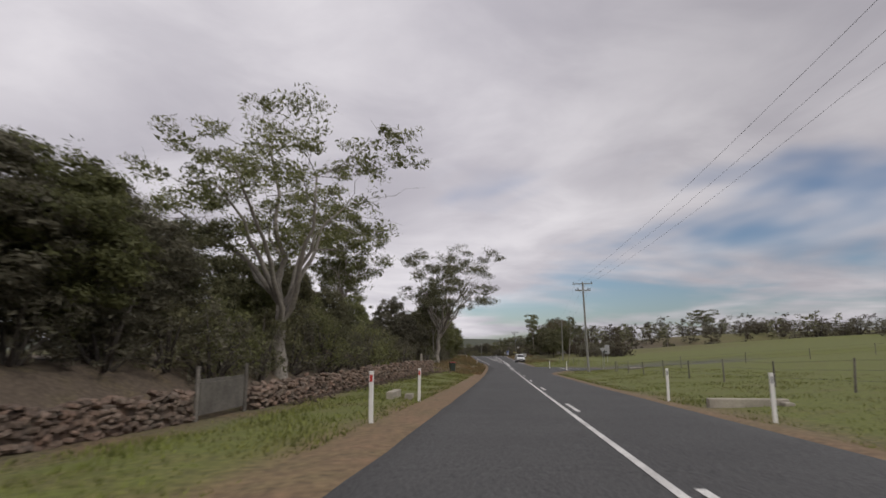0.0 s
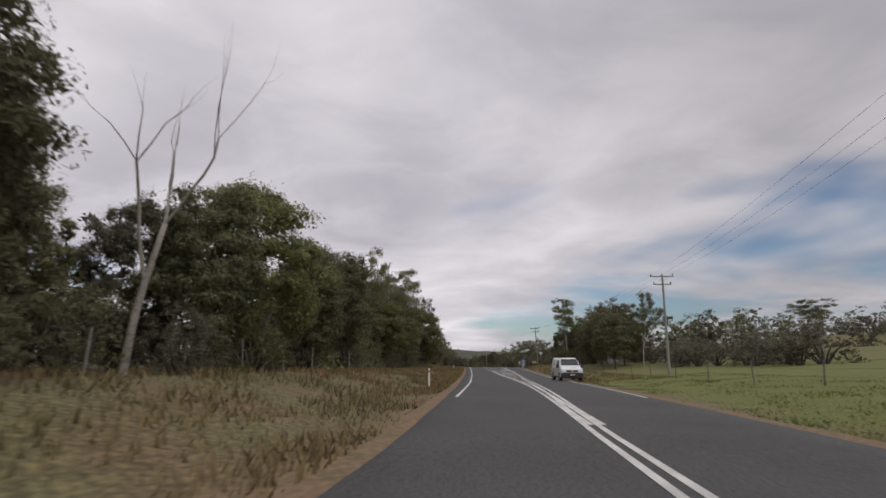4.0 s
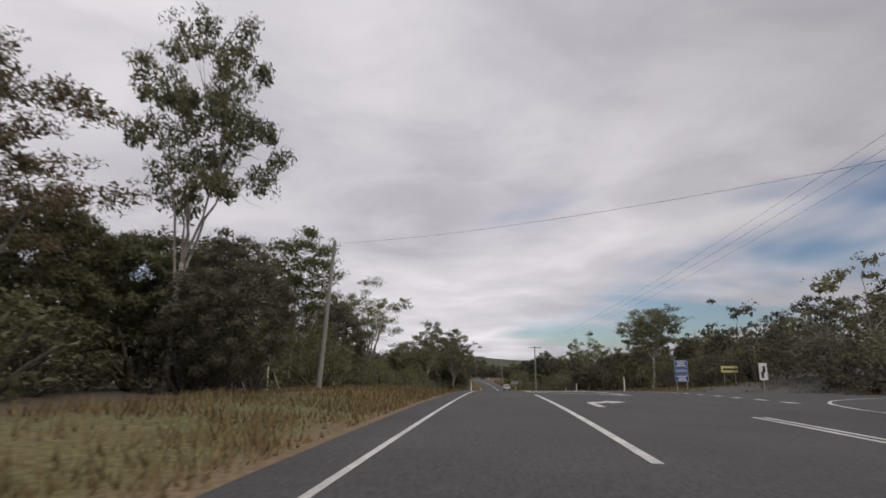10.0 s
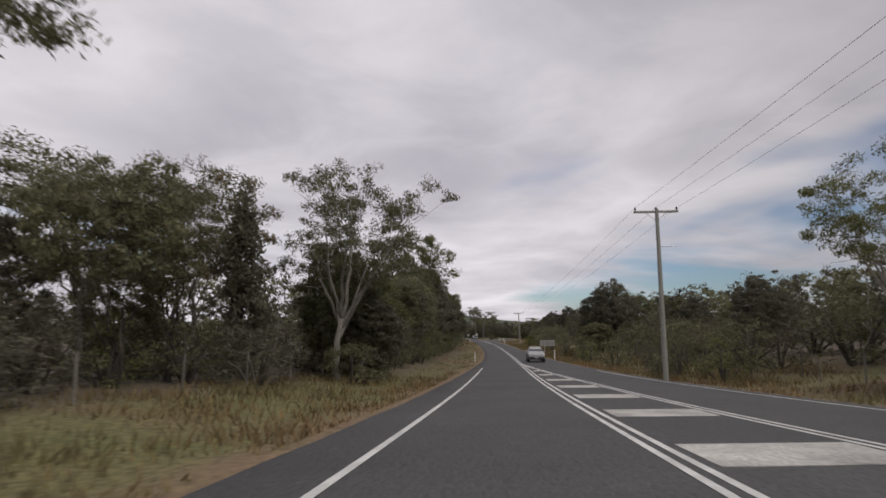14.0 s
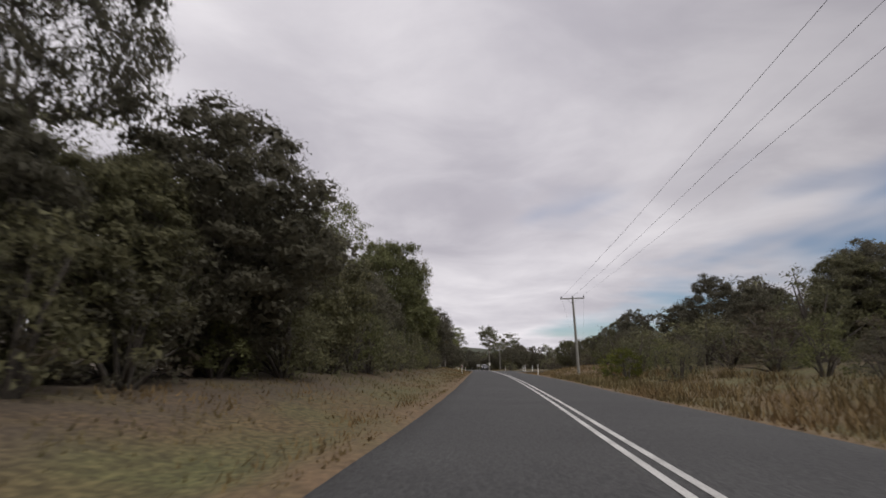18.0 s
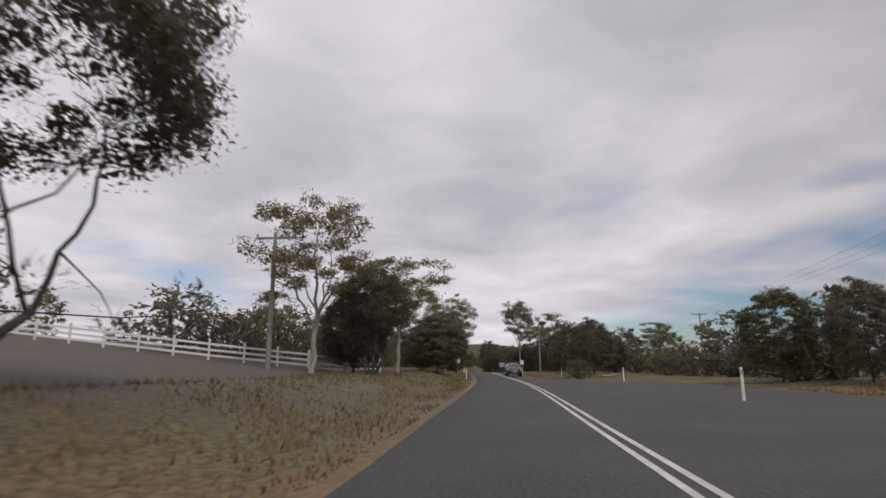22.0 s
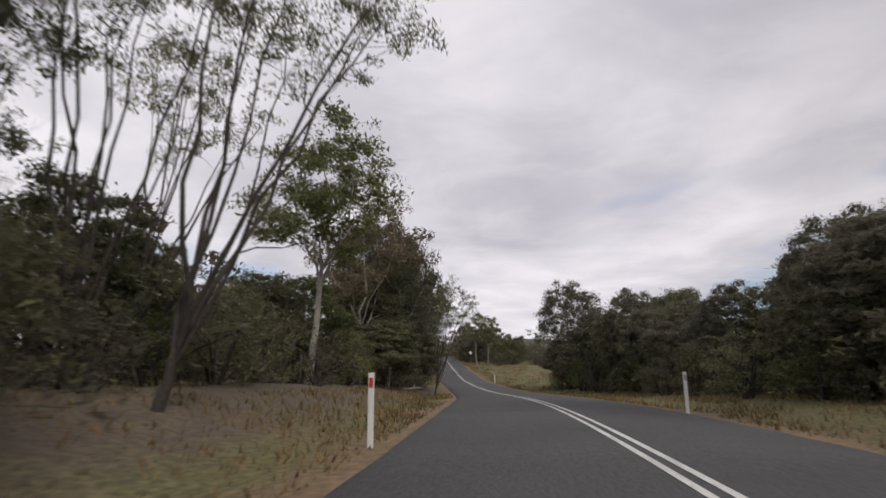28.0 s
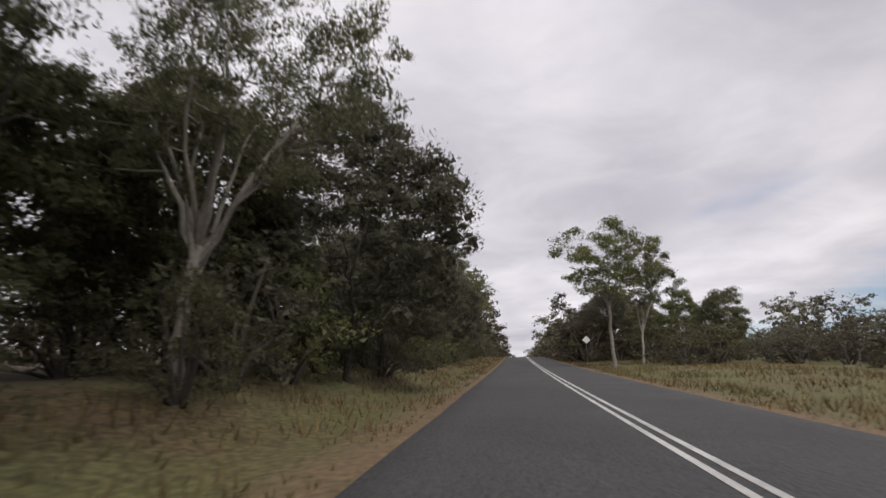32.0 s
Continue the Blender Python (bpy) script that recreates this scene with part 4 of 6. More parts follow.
plant("darkgum", 441.5, -11.4, 12.2, 7.0, 1)
plant("bushy", 477, -9.6, 9.6, 7.5, 0)
plant("sheoak", 487.5, -9.6, 8.7, 9.2, 1)
plant("oak", 466, -10.8, 12.5, 9, 1)
plant("bushy", 457, -9.3, 12.0, 8.0, 0)
row("far", 370, 497, 6, -24, -15, 8, 11, 22)
# the driveway, the fence and beyond
plant("oak", 503, -8.8, 9.1, 10.0, 0)
plant("spire", 505.5, -13.5, 13.5, 5)
plant("gum", 528, -10.9, 11.4, 9.6, 3, 150)
row("far", 520, 620, 9, -75, -45, 6, 9, 23)
row("sheoak", 546, 561, 5, -14.5, -12, 4.6, 6.2, 24)
plant("oak", 530, -7.6, 6.2, 6.0, 0)
plant("sheoak", 534, -9.8, 6.0, 5.0, 0)
plant("oak", 545.5, -10.8, 6.4, 6.0, 1)
plant("sheoak", 563.5, -6.0, 7.6, 7.4, 0)
plant("greatgum", 569.5, -5.4, 9.8, 8.8, 0)
plant("sheoak", 567, -8, 5, 5, 1)
plant("gum", 541.5, -7.9, 9.8, 8.5, 1)
plant("shrub", 561, -14, 4.5, 5)
row("shrub", 562, 600, 5, -17, -13, 3.5, 6, 25)
row("far", 560, 640, 8, -38, -24, 6, 8.5, 26)
plant("gum", 588, -13, 10, 8, 2)
plant("sheoak", 585, -12, 6, 6, 2)
plant("gum", 618.5, -7.2, 13.0, 9, 2)
plant("greatgum", 612.5, -8.4, 15.5, 14, 2, 0)
row("sheoak", 622, 634, 4, -12, -9.5, 5, 7, 95)
row("bushy", 622, 634, 4, -15, -12, 5, 7, 96)
plant("oak", 623.5, -6.4, 10.0, 11.5, 0)
plant("sheoak", 629, -5.6, 9.5, 7.5, 1)
plant("oak", 622, -9.5, 9, 8, 0)
plant("sheoak", 623, -7.2, 6, 7, 2)
plant("sheoak", 613, -12, 5, 6)
plant("gum", 638, -13.5, 14, 8, 3)
plant("opengum", 640, -6.2, 11.5, 10, 0, 10)
plant("opengum", 645, -10.5, 12, 8, 0, 60)
plant("opengum", 641.5, -9.2, 12.5, 9.5, 0, -40)
plant("darkgum", 639, -10.5, 12, 8, 0)
plant("gum", 656, -8.2, 12.2, 9, 1)
plant("gum", 633, -9.2, 12.5, 7, 1)
plant("gum", 637.5, -9.6, 12.5, 8, 2)
row("bushy", 644, 656, 6, -14, -11, 4.5, 6, 27)
row("far", 600, 690, 6, -26, -18, 7, 10, 28)
plant("gum", 669.5, -8.2, 13.0, 9.0, 3, 40)
plant("gum", 672.5, -6.4, 11.6, 7.5, 2)
plant("bushy", 664, -11, 6.4, 6.4, 0)
plant("bushy", 660, -12.5, 6.0, 6.5, 1)
plant("shrub", 662, -8.4, 3.2, 4.6, 0)
plant("shrub", 666, -8.0, 3.6, 4.8, 2)
plant("bushy", 668.5, -6.6, 4.6, 5.4, 2)
plant("darkgum", 693, -5.4, 13.2, 7.5, 0)
plant("opengum", 670.5, -3.0, 8.6, 6.0, 0, -5)
plant("oak", 683, -8.2, 14, 11, 0)
plant("oak", 688, -8.4, 13, 10, 0)
plant("oak", 694, -7.6, 12, 9.5, 0)
plant("sheoak", 686, -5.8, 7, 7, 1)
plant("sheoak", 691, -5.4, 7.5, 7, 2)
plant("sheoak", 697, -5.6, 7, 7, 1)
row("bushy", 672, 700, 4.5, -8.5, -6.2, 6, 9, 29)
plant("gum", 699, -6.2, 10.4, 7, 0)
plant("darkgum", 714, -6.8, 13.0, 10, 0)
plant("darkgum", 719, -5.8, 13.5, 13.5, 1, 0)
plant("greatgum", 731, -7.0, 11.5, 8.5, 0)
plant("sheoak", 739, -5.6, 10.2, 8.5, 1)
plant("oak", 702, -7.8, 10, 8, 0)
row("sheoak", 704, 722, 8, -9.8, -8.2, 5.0, 7.0, 30)
plant("darkgum", 709, -8.2, 12.5, 9, 1)
plant("darkgum", 727, -9.0, 13.5, 9, 0)
plant("bushy", 731, -12.5, 8, 7.5, 2)
plant("bushy", 736, -10.5, 10, 8, 1)
row("sheoak", 746, 800, 6, -8.8, -6.6, 7, 9.5, 30)
row("darkgum", 752, 790, 12, -9, -7, 10, 13, 31, 9)
row("gum", 764, 830, 13, -9.5, -6.5, 9, 11, 94, 8)
row("bushy", 706, 762, 6, -15, -11, 7, 9, 32)
row("far", 762, 1000, 5, -16, -10, 8, 12, 32)
row("far", 800, 1150, 6, -12, -6, 9, 14, 33)
# east side: paddock woodland, then the wooded rise
plant("gum", 233.5, 32, 14.6, 9, 0)
plant("gum", 283, 114, 13.0, 14, 1)
row("far", 225, 300, 7, 26, 60, 8, 11, 34)
row("far", 300, 420, 6, 60, 240, 8, 12, 35)
row("far", 60, 330, 7, 200, 300, 7, 11, 36)
plant("gum", 231.5, 22.0, 16.3, 7.5, 1)
row("bushy", 190, 246, 5.5, 22, 30, 7.5, 11, 37)
row("gum", 192, 246, 12, 24, 34, 12, 14, 38, 9)
row("shrub", 214, 244, 4, 20.5, 24, 2.5, 4.0, 39)
plant("gum", 298, 19.2, 10.2, 8.5, 0)
row("sheoak", 282, 460, 7, 21, 27, 5.0, 7.0, 40)
row("far", 285, 470, 4.5, 27, 36, 5.0, 8.0, 41)
row("far", 280, 500, 6, 36, 60, 6, 9, 42)
row("far", 280, 500, 8, 60, 95, 7, 9, 43)
plant("greatgum", 345, 19.6, 12.0, 9.5, 1)
plant("gum", 345, 31, 12.5, 9, 0)
plant("sheoak", 338, 17.5, 5.2, 5.5, 0)
plant("sheoak", 332, 18.5, 4.8, 5.5, 1)
row("shrub", 350, 462, 4, 10, 15, 1.6, 3.6, 44)
row("shrub", 380, 500, 4.5, 15, 22, 3.5, 6.0, 45)
row("sheoak", 440, 540, 6, 20, 30, 5.5, 8, 46)
row("far", 480, 640, 6, 26, 60, 6.5, 9.5, 47)
plant("oak", 562, 9.8, 5.7, 5.2, 0)
plant("shrub", 557, 9.5, 2.6, 3.5)
plant("gum", 623, 41, 11, 9, 1)
plant("far", 615, 24, 7, 7)
row("sheoak", 566, 600, 6, 12, 20, 5.5, 7.5, 48)
row("far", 600, 660, 6, 16, 34, 7, 10, 49)
plant("gum", 633, 15.5, 11, 8, 0)
plant("gum", 641, 12.2, 18, 10, 0, 200)
plant("gum", 645, 20, 15.5, 14, 2)
row("sheoak", 630, 655, 5, 14, 19, 5, 7, 50)
row("sheoak", 672, 690, 4, 11, 14, 6.4, 8.2, 51)
plant("sheoak", 667, 13.5, 6, 6, 1)
plant("oak", 693, 11.8, 10.6, 8, 0)
plant("sheoak", 691, 11.5, 6, 6, 1)
row("sheoak", 642, 666, 4, 13.5, 17, 5.5, 7, 92)
row("bushy", 672, 696, 5, 15, 22, 6.8, 8.4, 52)
row("shrub", 640, 694, 4, 10.5, 13, 2.5, 4, 97)
plant("gum", 771, 8.6, 13.0, 9, 1)
plant("gum", 774, 11.6, 12.4, 8, 2)
row("bushy", 776, 806, 6, 15, 20, 6.5, 8, 53)
row("far", 700, 830, 4, 42, 60, 7.5, 10.5, 54)
row("gum", 740, 800, 22, 44, 52, 10, 12, 55, 9)
row("far", 800, 1150, 6, 8, 16, 8, 12, 56)
row("far", 800, 1000, 9, 30, 80, 7, 10, 57)


# understory along the dense belts
row("shrub", 84, 140, 4, -12, -9.5, 2.2, 4.2, 81)
row("shrub", 140, 214, 4, -14.5, -12, 2.5, 4.5, 82)
row("shrub", 346, 492, 3.4, -8.6, -7.0, 2.5, 4.6, 83)
row("shrub", 600, 700, 4, -9.5, -7.0, 2.0, 4.0, 84)
row("shrub", 700, 830, 3.6, -7.2, -5.4, 2.5, 4.5, 85)
row("shrub", 282, 345, 4, 20, 24, 2.5, 4.5, 86)
row("far", 130, 520, 11, -45, -30, 8, 12, 87)
row("far", 346, 497, 4, -24, -17, 5, 7, 93)
row("far", 640, 800, 9, -40, -18, 9, 12, 88)
row("far", -20, 130, 9, -45, -30, 8, 12, 89)

# thickets that close the view between the trunks
row("low", -20, 62, 3.4, -24, -18, 3.5, 5.5, 101)
row("low", 62, 216, 2.6, -19, -14, 2.5, 4.5, 102)
row("low", 62, 216, 4.5, -30, -24, 4, 6, 111)
row("low", 216, 350, 2.8, -20, -15, 2.5, 4.0, 103)
row("low", 216, 350, 4, -32, -22, 4, 6, 112)
row("low", 350, 496, 2.6, -14, -10, 3, 4.5, 113)
row("low", 600, 840, 2.8, -13, -9, 2.5, 4.5, 104)
row("low", 600, 840, 5, -26, -23.5, 4, 6, 114)
row("low", 534, 600, 3.2, -26, -18, 3.5, 6, 105)
row("low", 225, 350, 2.6, 20, 28, 3, 5, 106)
row("far", 280, 350, 3.0, 24, 50, 6, 9, 115)
row("low", 350, 470, 2.6, 14, 24, 2.5, 4.5, 107)
row("low", 470, 640, 2.8, 20, 30, 3, 5, 116)
row("far", 350, 640, 4.0, 22, 34, 5, 8, 117)
row("low", 640, 696, 2.2, 13, 22, 3, 5, 108)
row("low", 700, 840, 3.2, 30, 46, 3.5, 5.5, 109)
row("low", 150, 225, 3.0, 30, 40, 3, 5, 110)
row("low", 768, 840, 2.4, 12, 21, 3, 4.5, 118)
row("low", 792, 840, 2.6, 8.5, 12, 4.5, 7, 119)
row("low", 745, 840, 2.6, 22, 32, 2.8, 4.2, 120)
row("shrub", 680, 700, 3, -6.4, -4.8, 1.8, 3.2, 122)
for s_, d_, h_ in ((676, -6.6, 4.6), (679.5, -6.0, 4.2), (683, -5.9, 4.4), (686.5, -5.7, 4.0), (690, -5.8, 4.4), (694, -5.9, 4.2)):
    plant("shrub", s_, d_, h_, 4.8, 1)
plant("oak", 794, 12, 8, 7.5, 0)
plant("sheoak", 797, 9.6, 7, 6.5, 0)
plant("oak", 800, 13.5, 9, 8, 0)
plant("sheoak", 804, 9.2, 7, 6, 1)
plant("oak", 630.5, -5.7, 8.5, 7.5, 0)
plant("sheoak", 627, -5.6, 6.5, 6.5, 1)
plant("sheoak", 631, -5.0, 5.5, 5.5, 0)
plant("shrub", 624.5, -5.6, 3.6, 4.5, 1)
plant("shrub", 628.5, -4.9, 3.2, 4.2, 1)
plant("sheoak", 191.5, -13.5, 8, 7, 1)
plant("oak", 190, -15, 11, 8, 1)
plant("sheoak", 196, -12, 6, 6.5, 2)
plant("sheoak", 18, -14.5, 6.5, 7, 1)
plant("sheoak", 12.5, -14.5, 6.5, 7, 0)
plant("shrub", 16.5, -12.2, 3.2, 4.2, 1)
plant("shrub", 13.5, -12.6, 3.2, 4.2, 1)
plant("shrub", 19.5, -12.0, 3.0, 4.0, 0)
plant("sheoak", 396, 14.5, 9.5, 6.5, 0)
plant("sheoak", 400, 17, 10, 7, 1)
plant("sheoak", 404, 20.5, 8.5, 7, 2)
plant("bushy", 393, 13, 4.5, 5, 1)
plant("oak", 394, -11.8, 10.2, 8, 1)
plant("bushy", 391, -12.2, 10.6, 8, 0)
plant("oak", 403, -11.0, 10.2, 8.0, 0)
plant("sheoak", 399, -8.6, 8, 6.5, 1)
plant("sheoak", 650, 13.8, 7.2, 6.5, 0)
plant("sheoak", 654, 15.2, 7.6, 6.5, 1)
plant("sheoak", 659, 16.8, 7.6, 6.5, 2)
row("low", 840, 1150, 4, 8, 16, 4, 6, 118)
row("low", 840, 1150, 4, -12, -7, 4, 6, 119)
plant("wattle", 446, 9.6, 2.6, 3.2)
plant("wattle", 455, 10.4, 2.2, 2.6)
plant("wattle", 50, -10.6, 2.2, 2.4)

row("low", 30, 330, 3, 120, 170, 5, 8, 120)
row("far", 205, 330, 2.6, 44, 120, 8, 11, 123)
row("far", 30, 330, 9, 120, 180, 8, 11, 121)

# far woodland, joined
rng_f = random.Random(99)
for nm, idx, mat, label in (("woodland_trunks", 0, M_DARKBARK, "dark trunks of distant woodland"), ("woodland", 1, M_SCRUB, "dark grey-green crowns of distant woodland")):
    for kind_no in range(7):
        vs, fs, base = [], [], 0
        src = STOCK["far"][kind_no][idx]
        co = np.empty(len(src.vertices) * 3)
        src.vertices.foreach_get("co", co)
        co = co.reshape(-1, 3)
        polys = [tuple(q.vertices) for q in src.polygons]
        quads = np.array([q for q in polys if len(q) == (4 if idx == 0 else 3)])
        for p, h, wide, i, kn in FAR:
            if kn != kind_no:
                continue
            a, k = i * 2.4, h / 10
            c, sn = math.cos(a), math.sin(a)
            v = np.stack([(co[:, 0] * c - co[:, 1] * sn) * k * wide + p.x, (co[:, 0] * sn + co[:, 1] * c) * k * wide + p.y, co[:, 2] * k + p.z], 1)
            vs.append(v)
            fs.append(quads + base)
            base += len(v)
        me = quick_mesh(nm, np.concatenate(vs), np.concatenate(fs), src.materials[0])
        tagged(new(nm, me), label, "woodland", kind="stuff")

# ---------------------------------------------------------------- small builders
def box(bm, x0, y0, z0, x1, y1, z1, bevel=0.0):
    r = bmesh.ops.create_cube(bm, size=1.0)
    for v in r["verts"]:
        v.co = Vector((x0 + (v.co.x + 0.5) * (x1 - x0), y0 + (v.co.y + 0.5) * (y1 - y0), z0 + (v.co.z + 0.5) * (z1 - z0)))
    if bevel:
        es = list({e for v in r["verts"] for e in v.link_edges})
        bmesh.ops.bevel(bm, geom=es, offset=bevel, segments=2, affect="EDGES", profile=0.5)


def rod(bm, a, b, r0, r1=None, sides=8):
    a, b = Vector(a), Vector(b)
    r1 = r0 if r1 is None else r1
    m = Matrix.Translation((a + b) / 2) @ (b - a).to_track_quat("Z", "Y").to_matrix().to_4x4()
    bmesh.ops.create_cone(bm, cap_ends=True, segments=sides, radius1=r0, radius2=r1, depth=(b - a).length, matrix=m)


def rods(items, sides=8):
    bm = bmesh.new()
    for it in items:
        rod(bm, *it, sides=sides)
    return bm


def boxes(*items, bevel=0.0):
    bm = bmesh.new()
    for it in items:
        box(bm, *it, bevel=bevel)
    return bm


# ---------------------------------------------------------------- guide posts
def guide_post(s, d, h=1.15, red=True):
    ob = thing("guide_post", spot(s, d, 0, random.Random(int(s * 10)).uniform(-6, 6)) @ pose(0, 0, 0, 0, random.Random(int(s * 7)).uniform(-0.7, 0.7), 0), "white roadside guide post with reflector", "guide post", "guide posts along the road")
    part("post", boxes((-0.05, -0.022, -0.15, 0.05, 0.022, h), bevel=0.012), M_WHITE, ob)
    part("reflector", boxes((-0.032, -0.028, h - 0.24, 0.032, -0.0225, h - 0.08), bevel=0.002), M_RED if red else M_GREYSIGN, ob, "red reflector" if red else "grey reflector")
    return ob


for s, d in ((13, -3.0), (20.5, -3.0), (124, -3.9), (212.5, -5.6), (292.5, -2.8), (382.5, -2.9), (486.5, -3.1), (557, -2.5), (600, -2.9), (639.3, -2.05), (710.5, -3.8)):
    guide_post(s, d)
for s, d in ((21.7, 5.9), (14.2, 6.2), (78.4, 8.8), (88.2, 7.5), (235.6, 11.4), (275, 10.6), (303.5, 10.8), (336.3, 13.6), (388, 6.9), (470, 5.85), (495, 7.6), (516, 8.3), (545.5, 11.1), (564.5, 8.8), (575, 5.2), (647, 5.5), (712, 5.85)):
    guide_post(s, d, red=False)


# ---------------------------------------------------------------- power poles and their wires
def power_pole(s, d, h, arms, lean=0.0, drop=False):
    """arms: heights below the top at which a crossarm sits."""
    ob = thing("power_pole", spot(s, d) @ pose(0, 0, 0, 0, lean, 0), "grey timber power pole with crossarms and insulators", "power pole", "power poles along the road")
    part("shaft", rods([((0, 0, -0.3), (0, 0, h), 0.16, 0.10)], 12), M_POLE, ob)
    for k, below in enumerate(arms):
        z = h - below
        w = 1.25 if k == 0 else 0.95
        arm = part("crossarm", boxes((-w, 0.1, z - 0.06, w, 0.21, z + 0.06), bevel=0.01), M_POLE, ob)
        part("brace", rods([((-w * 0.5, 0.15, z - 0.04), (0, 0.1, z - 0.55), 0.015), ((w * 0.5, 0.15, z - 0.04), (0, 0.1, z - 0.55), 0.015)], 6), M_STEEL, ob)
        for x in (-w * 0.93, 0.0, w * 0.93):
            part("insulator", rods([((x, 0.15, z + 0.06), (x, 0.15, z + 0.16), 0.025), ((x, 0.15, z + 0.12), (x, 0.15, z + 0.2), 0.07, 0.05), ((x, 0.15, z + 0.2), (x, 0.15, z + 0.28), 0.055, 0.03)], 8), M_BLACK, ob)
    return ob


def wire(a, b, sag, r=0.006):
    pts = [a.lerp(b, i / 16) - Vector((0, 0, sag * 4 * (i / 16) * (1 - i / 16))) for i in range(17)]
    verts, faces = [], []
    tube(pts, [r] * 17, 4, verts, faces)
    me = list_mesh("power_line", verts, faces, M_WIRE)
    return tagged(new("power_line", me), "thin dark overhead power line strung between poles", "power line", "overhead power lines")


LINE = ((-20, 10.4, 11.2), (73.5, 10.9, 11.2), (152, 18.8, 10.5), (236, 15.3, 9.4), (348, 9.0, 9.7), (464.5, 9.4, 8.0), (590, 36.0, 9.5), (684, 50.0, 12.0))
for s, d, h in LINE:
    pole = power_pole(s, d, h, (0.15, 1.0) if s < 300 else (0.15,), lean=-1.5 if s == 73.5 else -3.0 if s == 236 else -2.0 if s == 464.5 else 0.0)
    if s == 236:
        # transformer can with its bushings, and a street lamp on a side arm
        part("transformer", rods([((0.42, 0, 5.75), (0.42, 0, 6.55), 0.2), ((0.42, 0, 6.55), (0.42, 0, 6.62), 0.2, 0.08)], 14), M_STEEL, pole, "grey transformer can")
        part("hanger", boxes((0.08, -0.04, 5.95, 0.26, 0.04, 6.05)), M_STEEL, pole)
        for x in (0.34, 0.5):
            part("bushing", rods([((x, 0, 6.6), (x, 0, 6.95), 0.035)], 8), M_BLACK, pole)
        part("lamp_arm", rods([((-0.08, 0, 5.3), (-1.75, 0, 5.2), 0.025)], 8), M_STEEL, pole)
        part("lamp_head", boxes((-2.15, -0.09, 5.1, -1.7, 0.09, 5.24), bevel=0.04), M_GREYSIGN, pole, "grey street lamp head")
    if s == 73.5:
        part("crossarm", rods([((-0.75, -0.5, h - 1.0), (0.75, 0.5, h - 1.0), 0.06)], 6), M_POLE, pole)
        for x in (-0.7, 0.7):
            part("insulator", rods([((x, x * 0.66, h - 0.95), (x, x * 0.66, h - 0.7), 0.07, 0.05)], 8), M_BLACK, pole)
    if s == 348:
        part("side_arm", rods([((0.08, 0, h - 2.2), (1.0, 0, h - 2.2), 0.02)], 8), M_STEEL, pole)
for (s0, d0, h0), (s1, d1, h1) in zip(LINE, LINE[1:]):
    d0, d1 = (d - 0.28 if s == 464.5 else d for s, d in ((s0, d0), (s1, d1)))
    for x in (-1.16, 0.0, 1.16):
        wire(at(s0, d0 + x, h0 + 0.1), at(s1, d1 + x, h1 + 0.1), 1.2)
stay = power_pole(259.5, -10.8, 9.2, (), lean=4.0)
for z, r in ((8.9, 0.3), (8.7, 0.22)):
    ring = [(r * math.cos(0.628 * i) + 0.12, r * math.sin(0.628 * i), z + 0.06 * math.sin(1.256 * i)) for i in range(11)]
    part("wire_loop", rods([(p, q, 0.015) for p, q in zip(ring, ring[1:])], 5), M_WIRE, stay)
wire(at(259.5, -10.2, 9.0), at(236, 15.3, 5.9), 0.6)


# ---------------------------------------------------------------- signs
def sign(name, s, d, w, h, top, face, label, rz=0.0, posts=2, shape="panel", mark=None, category="road sign"):
    ob = thing(name, spot(s, d, 0, rz), label, category)
    xs = (-w * 0.33, w * 0.33) if posts == 2 else (0.0,)
    for x in xs:
        part("post", rods([((x, 0.035, -0.2), (x, 0.035, top - (0.05 if shape == "panel" else h * 0.3)), 0.03)], 8), M_STEEL, ob)
    bm = bmesh.new()
    if shape == "panel":
        box(bm, -w / 2, -0.012, top - h, w / 2, 0.0, top, bevel=0.004)
    else:
        pts = ((0, -h / 2), (w / 2, 0), (0, h / 2), (-w / 2, 0)) if shape == "diamond" else ((0, -h / 2), (w / 2, h / 2), (-w / 2, h / 2))
        f = bm.faces.new([bm.verts.new((x, 0.0, top - h / 2 + z)) for x, z in pts])
        r = bmesh.ops.extrude_face_region(bm, geom=[f])
        for v in r["geom"]:
            if isinstance(v, bmesh.types.BMVert):
                v.co.y -= 0.012
        bmesh.ops.recalc_face_normals(bm, faces=bm.faces)
    panel = part("panel", bm, face, ob)
    if mark:
        for x0, z0, x1, z1, mat in mark:
            part("lettering_bar", boxes((x0, -0.018, z0, x1, -0.0145, z1)), mat, panel)
    return ob


sign("direction_sign", 172.4, 10.9, 1.45, 0.95, 2.3, M_GREYSIGN, "pale grey back of a road sign on two steel posts", category="road sign",
     mark=[(-0.69, 1.4, 0.69, 1.44, M_WHITE), (-0.69, 2.2, 0.69, 2.24, M_WHITE)])
sign("information_sign", 101, 18.7, 0.8, 1.5, 3.0, M_GREYSIGN, "tall grey information sign back on one post", posts=1)
sign("give_way_sign", 86, 15.0, 0.85, 0.75, 3.1, M_GREYSIGN, "grey back of a triangular give way sign", posts=1, shape="triangle")
sign("street_sign", 92, 16.4, 0.9, 0.18, 2.7, M_BINGREEN, "small green street name sign on a post", posts=1)
sign("give_way_sign", 242, 16.9, 0.95, 0.85, 3.2, M_WHITE, "white triangular give way sign on a steel post", posts=1, shape="triangle", mark=[(-0.03, 2.75, 0.03, 3.05, M_GREYSIGN), (-0.18, 3.02, 0.18, 3.06, M_GREYSIGN)])

